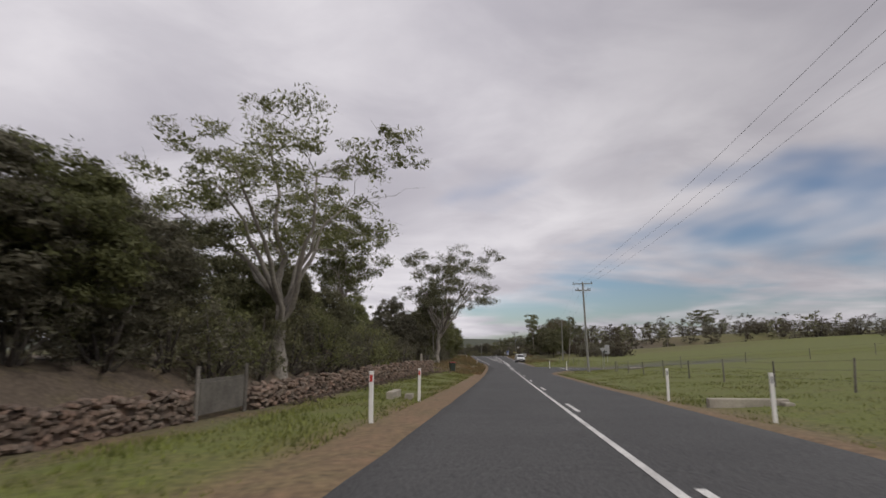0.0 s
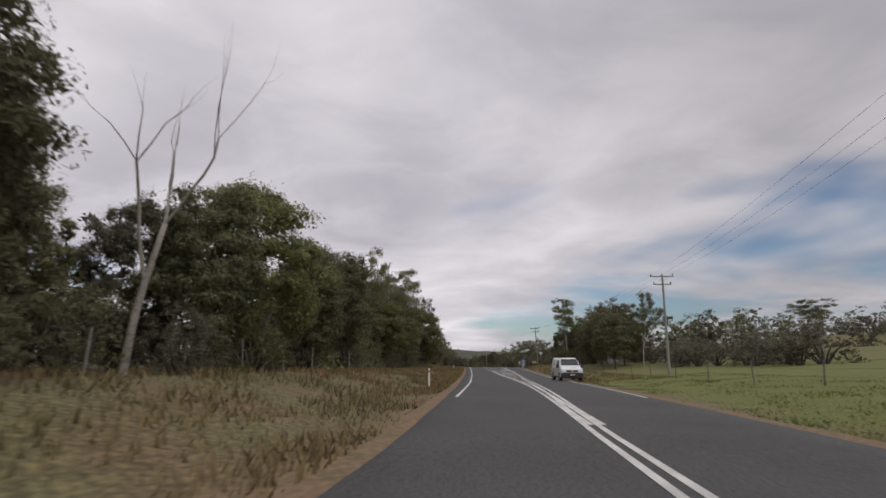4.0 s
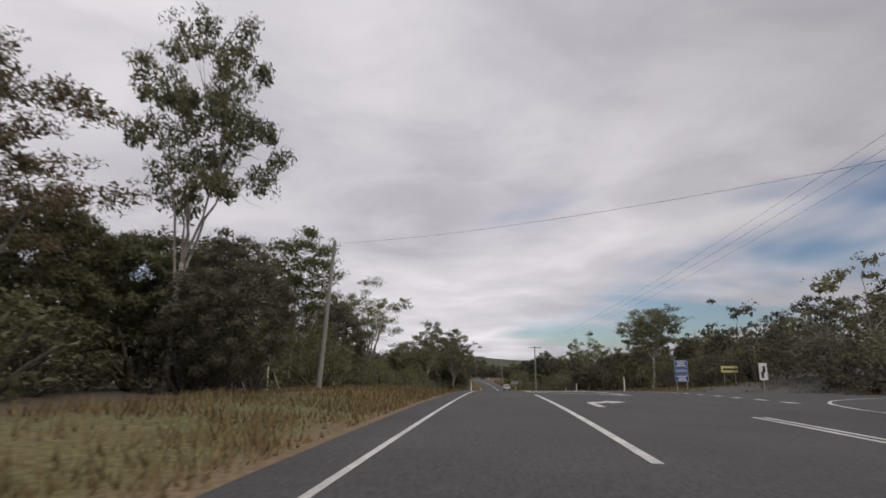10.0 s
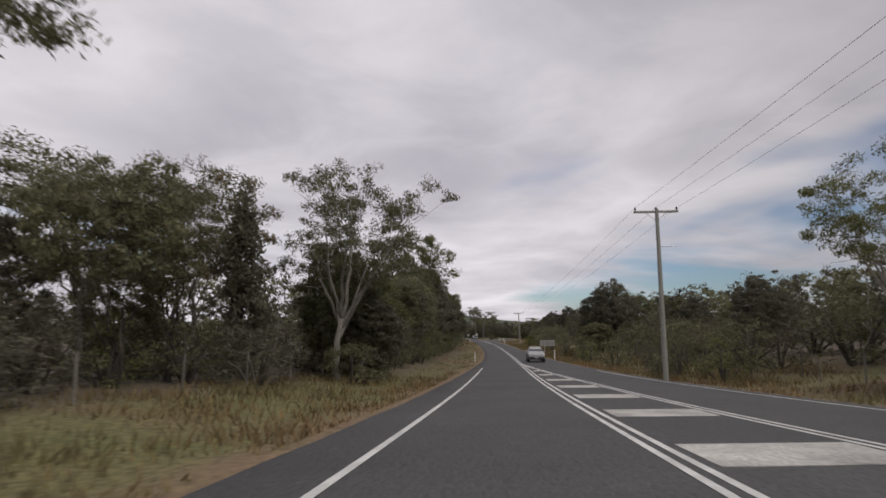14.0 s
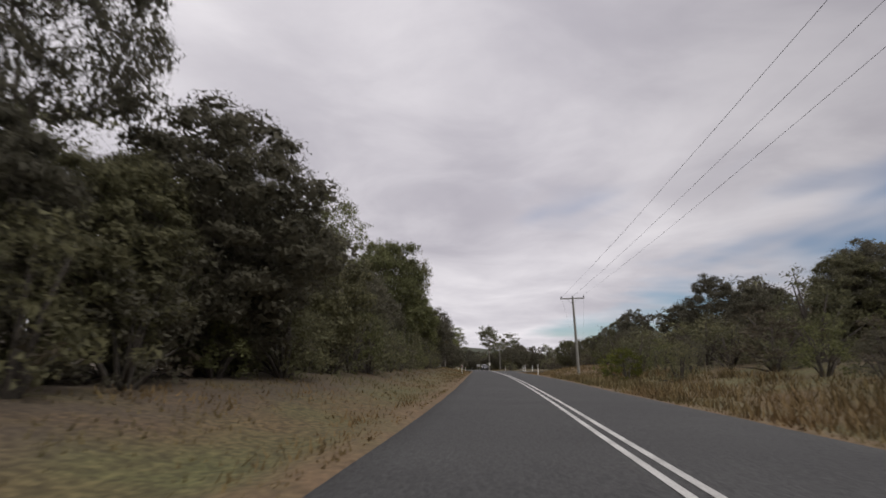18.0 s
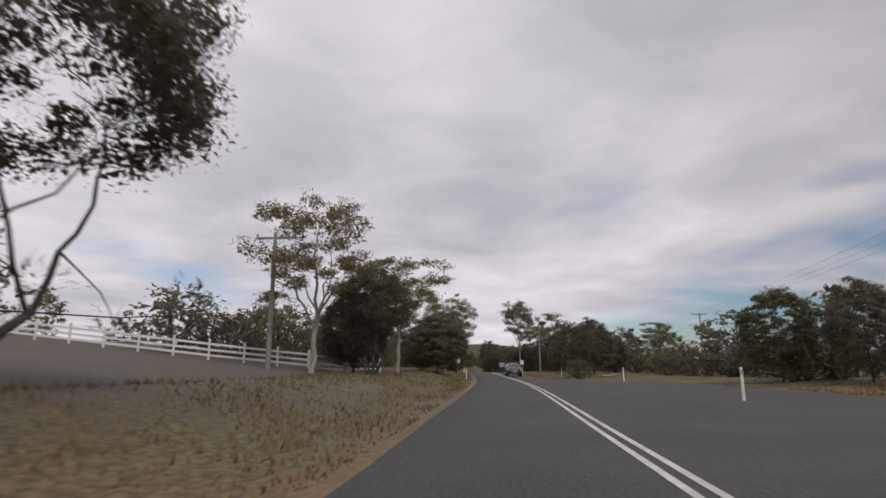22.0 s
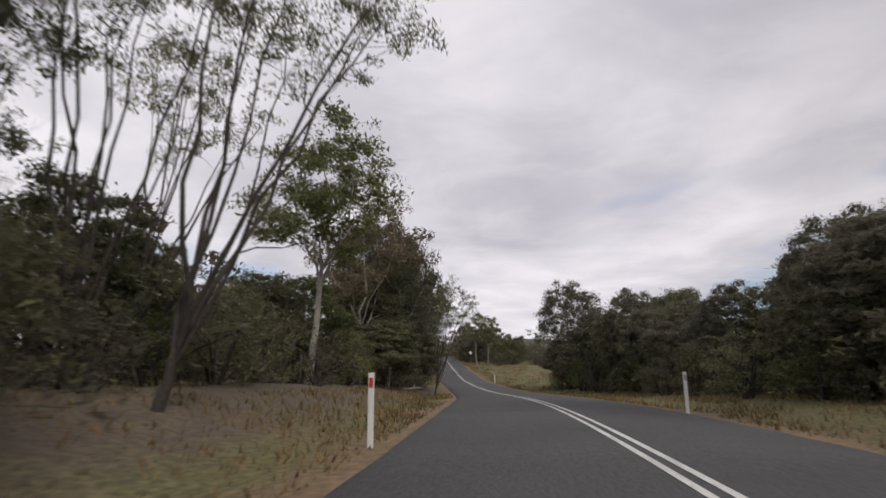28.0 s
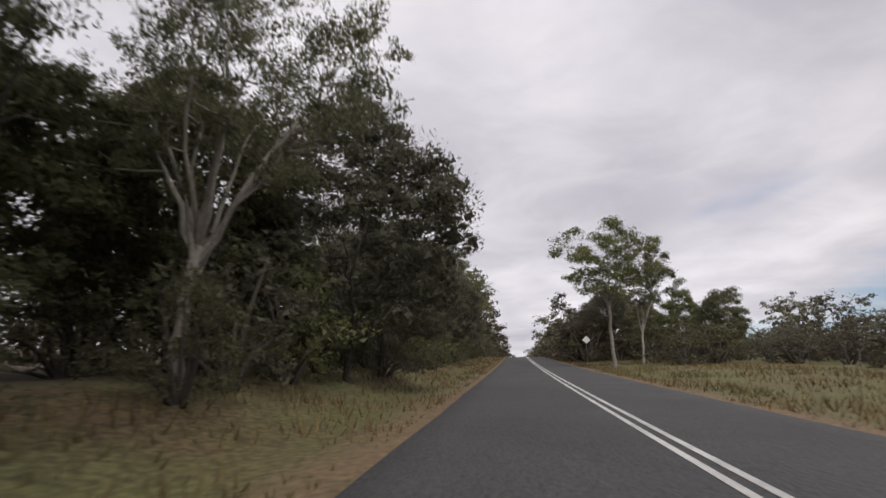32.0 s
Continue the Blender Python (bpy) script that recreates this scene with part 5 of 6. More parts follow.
def lettering(text, size, mat, parent, x, y, z):
    cu = bpy.data.curves.new("lettering", "FONT")
    cu.body, cu.size, cu.align_x, cu.extrude = text, size, "CENTER", 0.003
    cu.materials.append(mat)
    ob = new("lettering", cu)
    ob.parent = parent
    ob.matrix_basis = pose(x, y, z, 90, 0, 0)
    return ob


visit = thing("visitor_sign", spot(279, 16.6), "stacked blue visitor sign boards with white lettering on two posts", "road sign")
for x in (-0.45, 0.45):
    part("post", rods([((x, 0.05, -0.2), (x, 0.05, 2.75), 0.035)], 8), M_STEEL, visit)
for k, z in enumerate((0.85, 1.5, 2.15)):
    board = part("board", boxes((-0.58, -0.012, z, 0.58, 0.012, z + 0.58), bevel=0.006), M_BLUE, visit)
    for x0, z0, x1, z1 in ((-0.56, z + 0.02, 0.56, z + 0.04), (-0.56, z + 0.54, 0.56, z + 0.56), (-0.56, z + 0.04, -0.54, z + 0.54), (0.54, z + 0.04, 0.56, z + 0.54)):
        part("border", boxes((x0, -0.018, z0, x1, -0.0145, z1)), M_WHITE, board)
    if k == 1:
        lettering("OPEN", 0.36, M_WHITE, board, 0, -0.016, z + 0.17)
    else:
        for i, w in enumerate((0.38, 0.3, 0.42)):
            part("lettering_bar", boxes((-w, -0.018, z + 0.1 + 0.15 * i, w, -0.0145, z + 0.17 + 0.15 * i)), M_WHITE, board)
sign("small_sign", 259, 23.5, 0.5, 0.85, 1.7, M_WHITE, "small white board on a post beside the side road", posts=1)
sign("fingerboard_sign", 277, 20.0, 1.4, 0.55, 1.6, M_YELLOW, "low pale yellow sign board beside the side road", mark=[(-0.55, 1.25, 0.55, 1.4, M_BLACK)])
sign("arrow_sign", 254.3, 12.6, 0.38, 0.8, 1.6, M_WHITE, "small white arrow board on a post", posts=1, mark=[(-0.1, 0.9, 0.02, 1.2, M_BLACK), (-0.02, 1.15, 0.1, 1.45, M_BLACK)])
sign("warning_sign", 789, 8.4, 0.95, 0.95, 3.2, M_WHITE, "pale diamond warning sign seen from behind", posts=1, shape="diamond")
sign("warning_sign", 582, -3.8, 0.6, 0.75, 2.4, M_WHITE, "small white sign on a post beside the road", posts=1)
sign("speed_sign", 600, 7.6, 0.6, 0.75, 2.4, M_WHITE, "small white sign on a post beside the road", posts=1)
sign("direction_sign", 626, 5.9, 1.25, 0.9, 2.25, M_GREYSIGN, "pale grey back of a road sign on two posts", mark=[(-0.6, 1.38, 0.6, 1.41, M_WHITE), (-0.6, 2.18, 0.6, 2.21, M_WHITE)])

slats = thing("fingerboard_sign", spot(407.5, 7.7), "backs of three stacked direction boards on one post", "road sign")
part("post", rods([((0, 0.05, -0.2), (0, 0.05, 2.35), 0.045)], 10), M_STEEL, slats)
for k in range(3):
    part("board", boxes((-0.75, -0.01, 1.35 + 0.32 * k, 1.6, 0.012, 1.58 + 0.32 * k), bevel=0.004), M_GREYSIGN, slats)
part("end_bracket", boxes((1.56, 0.012, 1.3, 1.6, 0.03, 2.25)), M_STEEL, slats)


# ---------------------------------------------------------------- fences
def wire_fence(points, step, h, label, name="wire_fence", lean=3.0):
    ob = thing(name, spot(*points[0]), label, "fence")
    inv = ob.matrix_world.inverted()
    tops = []
    rng = random.Random(len(points) + int(points[0][0]))
    for (s0, d0), (s1, d1) in zip(points, points[1:]):
        n = max(1, round(math.hypot(s1 - s0, d1 - d0) / step))
        for i in range(n + (1 if (s1, d1) == points[-1] else 0)):
            s, d = s0 + (s1 - s0) * i / n, d0 + (d1 - d0) * i / n
            foot = at(s, d)
            hh = h * rng.uniform(0.92, 1.08)
            top = foot + Vector((rng.gauss(0, lean) * 0.015, rng.gauss(0, lean) * 0.015, hh))
            p = part("post", rods([(inv @ (foot - Vector((0, 0, 0.2))), inv @ top, 0.045, 0.038)], 7), M_TIMBER, ob)
            tops.append((inv @ foot, inv @ top))
    for f in (0.35, 0.65, 0.93):
        verts, faces = [], []
        tube([a.lerp(b, f) for a, b in tops], [0.006] * len(tops), 3, verts, faces)
        strand = new("strand", list_mesh("strand", verts, faces, M_WIRE))
        strand.parent = ob
        tagged(strand, "thin fencing wire")
    return ob


wire_fence(((-20, 12.5), (64, 12.3)), 6, 1.2, "dark post and wire fence along a green paddock")
wire_fence(((64, 12.5), (66, 60)), 7, 1.2, "dark post and wire fence beside a side road")
wire_fence(((96, 14.0), (215, 16.0)), 7, 1.2, "dark post and wire fence along a green paddock")
wire_fence(((72, -9.5), (138, -10.0)), 4.5, 1.25, "old leaning timber post and wire fence before trees")
wire_fence(((138, -12.0), (215, -13.0)), 5, 1.15, "weathered post and wire fence under trees")
wire_fence(((284, -10.5), (345, -9.5)), 4.5, 1.2, "weathered post and wire fence before scrub")
wire_fence(((284, 18.5), (352, 15.5)), 5, 1.25, "weathered post and wire fence below a wooded rise")
wire_fence(((345, 15.5), (360, 12.0)), 5, 1.2, "leaning post and wire fence")
wire_fence(((655, -8.2), (690, -5.8)), 5, 1.2, "old leaning timber fence posts by the verge")
wire_fence(((700, 22.0), (830, 24.0)), 7, 1.1, "post and wire fence across a grassy paddock")


def rail_fence(points, step, h=1.15):
    ob = thing("rail_fence", spot(*points[0]), "white painted timber three-rail fence at a driveway", "fence")
    inv = ob.matrix_world.inverted()
    feet = []
    for (s0, d0), (s1, d1) in zip(points, points[1:]):
        n = max(1, round((at(s1, d1) - at(s0, d0)).length / step))
        feet += [at(s0 + (s1 - s0) * i / n, d0 + (d1 - d0) * i / n) for i in range(n)]
    feet.append(at(*points[-1]))
    for i, p in enumerate(feet):
        q = inv @ p
        w = 0.075 if i in (0, len(feet) - 1) else 0.055
        part("post", boxes((q.x - w, q.y - w, q.z - 0.2, q.x + w, q.y + w, q.z + h + 0.14), bevel=0.008), M_WHITE, ob)
    for a, b in zip(feet, feet[1:]):
        for z in (0.28, 0.62, 0.98):
            p, q = inv @ a + Vector((0, 0, z)), inv @ b + Vector((0, 0, z))
            bm = bmesh.new()
            L = (q - p).length
            box(bm, -L / 2, -0.02, -0.07, L / 2, 0.02, 0.07, bevel=0.006)
            ang = (q - p).to_track_quat("X", "Z").to_matrix().to_4x4()
            off = Vector((q.y - p.y, p.x - q.x, 0)).normalized() * 0.085
            bmesh.ops.transform(bm, matrix=Matrix.Translation((p + q) / 2 + off) @ ang, verts=bm.verts)
            part("rail", bm, M_WHITE, ob)
    return ob


rail_fence(((539, -8.9), (533.5, -12.6)), 2.1)
rail_fence(((533.4, -12.8), (529.5, -18.0), (529, -34.0)), 2.2)
power_pole(527, -13.2, 8.0, (0.3,))
power_pole(612, 12.5, 8.5, (0.2,))
for x in (-0.9, 0.9):
    wire(at(527, -13.2 + x, 7.8), at(612, 12.5 + x, 8.4), 0.7, 0.004)


# ---------------------------------------------------------------- stone wall, stone by stone
def stone_mesh(seed):
    rng = random.Random(seed)
    bm = bmesh.new()
    bmesh.ops.create_icosphere(bm, subdivisions=1, radius=0.5)
    for v in bm.verts:
        v.co = Vector((max(-0.40, min(0.40, v.co.x * rng.uniform(0.85, 1.25))), max(-0.4, min(0.4, v.co.y * rng.uniform(0.85, 1.2))), max(-0.36, min(0.36, v.co.z * rng.uniform(0.85, 1.2)))))
    me = bpy.data.meshes.new("stone")
    bm.to_mesh(me)
    bm.free()
    me.materials.append(M_STONE)
    return me


STONES = [stone_mesh(k) for k in range(7)]


def stone_wall(s0, s1, d0, d1, h0, h1, seed, limit):
    ob = thing("stone_wall", spot(s0, d0), "dry stone wall of red-brown fieldstones", "wall")
    inv = ob.matrix_world.inverted()
    rng = random.Random(seed)
    a, b = at(s0, d0), at(s1, d1)
    h = max(h0, h1)
    core = bmesh.new()
    L = (b - a).length
    n = max(2, int(L / 3))
    for i in range(n):
        p, q = at(s0 + (s1 - s0) * i / n, d0 + (d1 - d0) * i / n), at(s0 + (s1 - s0) * (i + 1) / n, d0 + (d1 - d0) * (i + 1) / n)
        rodm = bmesh.new()
        box(rodm, -(q - p).length / 2, -0.16, -0.3, (q - p).length / 2, 0.16, h0 + (h1 - h0) * i / n - 0.3)
        bmesh.ops.transform(rodm, matrix=inv @ (Matrix.Translation((p + q) / 2) @ (q - p).to_track_quat("X", "Z").to_matrix().to_4x4()), verts=rodm.verts)
        tmp = bpy.data.meshes.new("tmp")
        rodm.to_mesh(tmp)
        rodm.free()
        core.from_mesh(tmp)
        bpy.data.meshes.remove(tmp)
    part("core", core, M_STONE, ob)
    made, z = 0, 0.1
    rest_v, rest_f = [], []
    while z < h:
        x = rng.uniform(0, 0.2)
        while x < L:
            w = rng.uniform(0.15, 0.4)
            f = x / L
            p = at(s0 + (s1 - s0) * f, d0 + (d1 - d0) * f)
            for side in (0.2, -0.16) if z < h0 + (h1 - h0) * f + rng.uniform(-0.2, 0.1) else ():
                sc = Vector((w * 1.18, rng.uniform(0.24, 0.42), rng.uniform(0.11, 0.23)))
                m = Matrix.Translation(p + Vector((rng.gauss(0, 0.025), 0, z + rng.gauss(0, 0.06)))) @ (b - a).to_track_quat("X", "Z").to_matrix().to_4x4() @ Matrix.Translation((0, side * (1 - 0.25 * z / h) * (-1), 0)) @ pose(0, 0, 0, rng.gauss(0, 13), rng.gauss(0, 13), rng.gauss(0, 25)) @ Matrix.Diagonal((*sc, 1))
                me = STONES[rng.randrange(7)]
                if side > 0 and made < limit:
                    st_ = new("stone", me)
                    st_.parent = ob
                    st_.matrix_basis = inv @ m
                    made += 1
                else:
                    base = len(rest_v)
                    mm = inv @ m
                    rest_v += [tuple(mm @ v.co) for v in me.vertices]
                    rest_f += [tuple(base + i for i in q.vertices) for q in me.polygons]
            x += w * 0.93
        z += 0.115
    tagged(link("stones", rest_v, rest_f, M_STONE, ob), kind="stuff")
    return ob


stone_wall(57, 18.5, -7.0, -8.4, 1.1, 0.75, 3, 290)
stone_wall(15.0, -14, -8.6, -9.6, 0.9, 0.8, 4, 160)
stone_wall(60, 40, -12.0, -13.0, 0.9, 0.7, 5, 60)
rubble = thing("rubble_pile", spot(61, -6.5), "scattered grey stones fallen beside the wall", "stones")
rng_r = random.Random(44)
for k in range(46):
    st_ = new("stone", STONES[k % 7])
    st_.parent = rubble
    sc = rng_r.uniform(0.12, 0.34)
    q = rubble.matrix_world.inverted() @ at(58 + rng_r.uniform(0, 9), -6.6 + rng_r.gauss(0, 1.0), sc * 0.2)
    st_.matrix_basis = Matrix.Translation(q) @ pose(0, 0, 0, rng_r.uniform(0, 90), rng_r.uniform(0, 90), 0) @ Matrix.Diagonal((sc, sc, sc * 0.8, 1))

gate = thing("farm_gate", spot(15.2, -8.4), "weathered grey timber gate with posts in the stone wall", "gate")
for y in (0.0, 3.0):
    part("gate_post", rods([((0, y, -0.2), (0, y, 1.5), 0.07, 0.06)], 8), M_TIMBER, gate)
part("panel", boxes((-0.02, 0.15, 0.15, 0.02, 2.85, 1.05), bevel=0.01), M_TIMBER, gate)
for z in (1.05, 0.62, 0.15):
    part("gate_rail", boxes((-0.045, 0.1, z, -0.021, 2.9, z + 0.09), bevel=0.006), M_TIMBER, gate)

# loose rubble along the foot of the wall
rng_r = random.Random(45)
rest_v, rest_f = [], []
for k in range(900):
    f = rng_r.random()
    sc = rng_r.uniform(0.05, 0.17)
    p = at(20 + 40 * f, -8.0 + 1.3 * f + abs(rng_r.gauss(0, 0.45)), sc * 0.15)
    m = Matrix.Translation(p) @ pose(0, 0, 0, rng_r.uniform(0, 90), rng_r.uniform(0, 90), rng_r.uniform(0, 180)) @ Matrix.Diagonal((sc, sc, sc * 0.7, 1))
    base = len(rest_v)
    rest_v += [tuple(m @ v.co) for v in STONES[k % 7].vertices]
    rest_f += [tuple(base + i for i in q.vertices) for q in STONES[k % 7].polygons]
tagged(link("rubble", rest_v, rest_f, M_STONE), "loose small stones along the foot of a dry stone wall", "stones", kind="stuff")

letter = thing("gate_pillar", spot(59.3, -8.3), "weathered grey gate post with rounded top at a driveway", "pillar")
part("shaft", boxes((-0.11, -0.11, -0.2, 0.11, 0.11, 1.42), bevel=0.03), M_CONCRETE, letter)
bmc = bmesh.new()
bmesh.ops.create_uvsphere(bmc, u_segments=12, v_segments=8, radius=0.12, matrix=Matrix.Translation((0, 0, 1.5)))
part("cap", bmc, M_CONCRETE, letter)


def wheelie_bin(s, d, rz):
    ob = thing("wheelie_bin", spot(s, d, 0, rz), "dark green wheelie bin with a red lid on the verge", "bin")
    bm = bmesh.new()
    box(bm, -0.29, -0.30, 0.06, 0.29, 0.30, 0.98, bevel=0.03)
    for v in bm.verts:
        f = 0.78 + 0.22 * v.co.z
        v.co.x *= f
        v.co.y *= f
    part("body", bm, M_BINGREEN, ob)
    part("lid", boxes((-0.32, -0.34, 0.98, 0.32, 0.35, 1.06), bevel=0.025), M_BINRED, ob, "red plastic lid")
    part("handle", rods([((-0.22, 0.37, 0.97), (0.22, 0.37, 0.97), 0.018)], 8), M_BINGREEN, ob)
    for x in (-0.24, 0.24):
        part("wheel", rods([((x - 0.03, 0.24, 0.1), (x + 0.03, 0.24, 0.1), 0.1)], 14), M_RUBBER, ob)


wheelie_bin(62.3, -5.3, 20)
for s, d, w in ((22, -4.2, 1.6), (19.2, 7.6, 2.4)):
    cul = thing("culvert_headwall", spot(s, d), "weathered concrete culvert headwall at the road edge", "culvert")
    part("wall", boxes((-w / 2 if d > 0 else -0.14, -0.14 if d > 0 else -w / 2, -0.3, w / 2 if d > 0 else 0.14, 0.14 if d > 0 else w / 2, 0.28), bevel=0.03), M_CONCRETE, cul)
    part("wing", boxes((w / 2 - 0.3, -0.5, -0.3, w / 2, -0.141, 0.2), bevel=0.03), M_CONCRETE, cul)

trestle = thing("pipe_frame", spot(256, -13.6), "white pipe frame barrier on the verge", "frame")
for x in (-1.0, 1.0):
    part("leg", rods([((x, 0, -0.1), (x, 0, 1.7), 0.035)], 8), M_WHITE, trestle)
    part("strut", rods([((x * 1.0, 0, 1.65), (x * 1.0 + 0.5, 0.7, -0.1), 0.03)], 8), M_WHITE, trestle)
part("top_rail", rods([((-1.0, 0, 1.7), (1.0, 0, 1.7), 0.035)], 8), M_WHITE, trestle)


def stump_log(s, d, length, r, rz):
    ob = thing("fallen_log", spot(s, d, r * 0.7, rz), "grey fallen log lying in the grass", "log")
    part("stem", rods([((-length / 2, 0, 0), (length * 0.1, 0, 0.05), r, r * 0.85), ((length * 0.1, 0, 0.05), (length / 2, 0.15, 0.12), r * 0.85, r * 0.6), ((length * 0.2, 0, 0), (length * 0.3, 0.5, 0.4), r * 0.4, r * 0.15)], 9), M_BARK, ob)


stump_log(70, 16, 2.4, 0.13, 30)
stump_log(85, -9.8, 2.2, 0.1, 60)
stump_log(676, -5.2, 2.5, 0.12, 20)
stump_log(556, 12.5, 3.0, 0.12, 40)


# ---------------------------------------------------------------- dead trees
def grow(rng, start, way, length, radius, level, verts, faces):
    """A bare limb and the limbs that fork from it."""
    n = 5 if level < 2 else 3
    pts, radii, p, w = [start], [radius], start, way.normalized()
    sway = 0.045 if level == 0 else 0.1
    for i in range(n):
        w = (w + Vector((rng.gauss(0, sway), rng.gauss(0, sway), rng.gauss(0, sway) + 0.05))).normalized()
        p = p + w * (length / n)
        pts.append(p)
        radii.append(radius * (1 - (0.42 if level < 3 else 0.8) * (i + 1) / n))
    tube(pts, radii, (7, 5, 4, 3)[level], verts, faces)
    kids = (3, 3, 2, 0)[level]
    for k in range(kids):
        i = n if k < 2 else rng.randint(max(1, n // 2), n - 1)
        a = 6.283 * k / kids + rng.uniform(-0.5, 0.5) + level
        nw = (w + Vector((math.cos(a), math.sin(a), 0)) * rng.uniform(0.35, 0.7) + Vector((0, 0, 0.12))).normalized()
        grow(rng, pts[i], nw, length * rng.uniform(0.5, 0.78), radii[i] * rng.uniform(0.5, 0.72), level + 1, verts, faces)


def dead_tree(s, d, h, seed, tilt=0.05):
    verts, faces = [], []
    grow(random.Random(seed), Vector((0, 0, -0.3)), Vector((tilt, 0, 1)), h * 0.55, h * 0.016, 0, verts, faces)
    k = h / max(v.z for v in verts)
    ob = thing("dead_tree", spot(s, d), "bare dead gum tree with pale grey branches", "dead tree")
    c = new("trunk", list_mesh("dead_trunk", [v * k for v in verts], faces, M_BARK))
    c.parent = ob


dead_tree(107, -11.6, 11.5, 3)
dead_tree(60, -17.5, 11.0, 5)
dead_tree(283, 108, 9.0, 7, 0.3)
dead_tree(590, 27, 8.0, 9)
dead_tree(604, 30, 7.5, 11)
dead_tree(240, 26, 10.0, 12)
dead_tree(614, -11.5, 8.0, 22)
dead_tree(271, -16, 9.0, 15)


# ---------------------------------------------------------------- vehicles
def loft(bm, sections):
    """Skins a closed body through cross sections (each a list of points)."""
    rings = [[bm.verts.new(p) for p in sec] for sec in sections]
    n = len(rings[0])
    for a, b in zip(rings, rings[1:]):
        for i in range(n):
            bm.faces.new((a[i], a[(i + 1) % n], b[(i + 1) % n], b[i]))
    bm.faces.new(list(reversed(rings[0])))
    bm.faces.new(rings[-1])
    bmesh.ops.recalc_face_normals(bm, faces=bm.faces)


def body_section(y, half, low, waist, roof, top_half, r=0.12):
    pts = [(-half * 0.92, low), (-half, low + 0.15), (-half, waist), (-top_half, roof - r), (-top_half + r, roof)]
    return [(x, y, z) for x, z in pts] + [(-x, y, z) for x, z in reversed(pts)]


def smooth_by_angle(ob):
    ob.data.shade_smooth()
    return ob


def car_wheel(ob, x, y, r, w):
    sgn = 1 if x > 0 else -1
    bm = bmesh.new()
    rod(bm, (x - w / 2, y, r), (x + w / 2, y, r), r, sides=24)
    bmesh.ops.bevel(bm, geom=[e for e in bm.edges if abs((e.verts[0].co - e.verts[1].co).x) < 1e-4], offset=0.03, segments=2, affect="EDGES")
    wheel = part("wheel", bm, M_RUBBER, ob)
    part("rim", rods([((x + sgn * (w / 2 - 0.03), y, r), (x + sgn * (w / 2 + 0.006), y, r), r * 0.64, r * 0.58)], 20), M_ALLOY, wheel)


def quad(bm, a, b, c, d):
    bm.faces.new([bm.verts.new(p) for p in (a, b, c, d)])


def pane(name, ob, pts, mat, label=""):
    """A thin slab through four corner points, standing slightly proud."""
    p = [Vector(q) for q in pts]
    n = (p[1] - p[0]).cross(p[3] - p[0]).normalized() * 0.012
    bm = bmesh.new()
    lo, hi = [bm.verts.new(q - n) for q in p], [bm.verts.new(q + n) for q in p]
    bm.faces.new(hi)
    bm.faces.new(list(reversed(lo)))
    for i in range(4):
        bm.faces.new((lo[i], lo[(i + 1) % 4], hi[(i + 1) % 4], hi[i]))
    return part(name, bm, mat, ob, label)


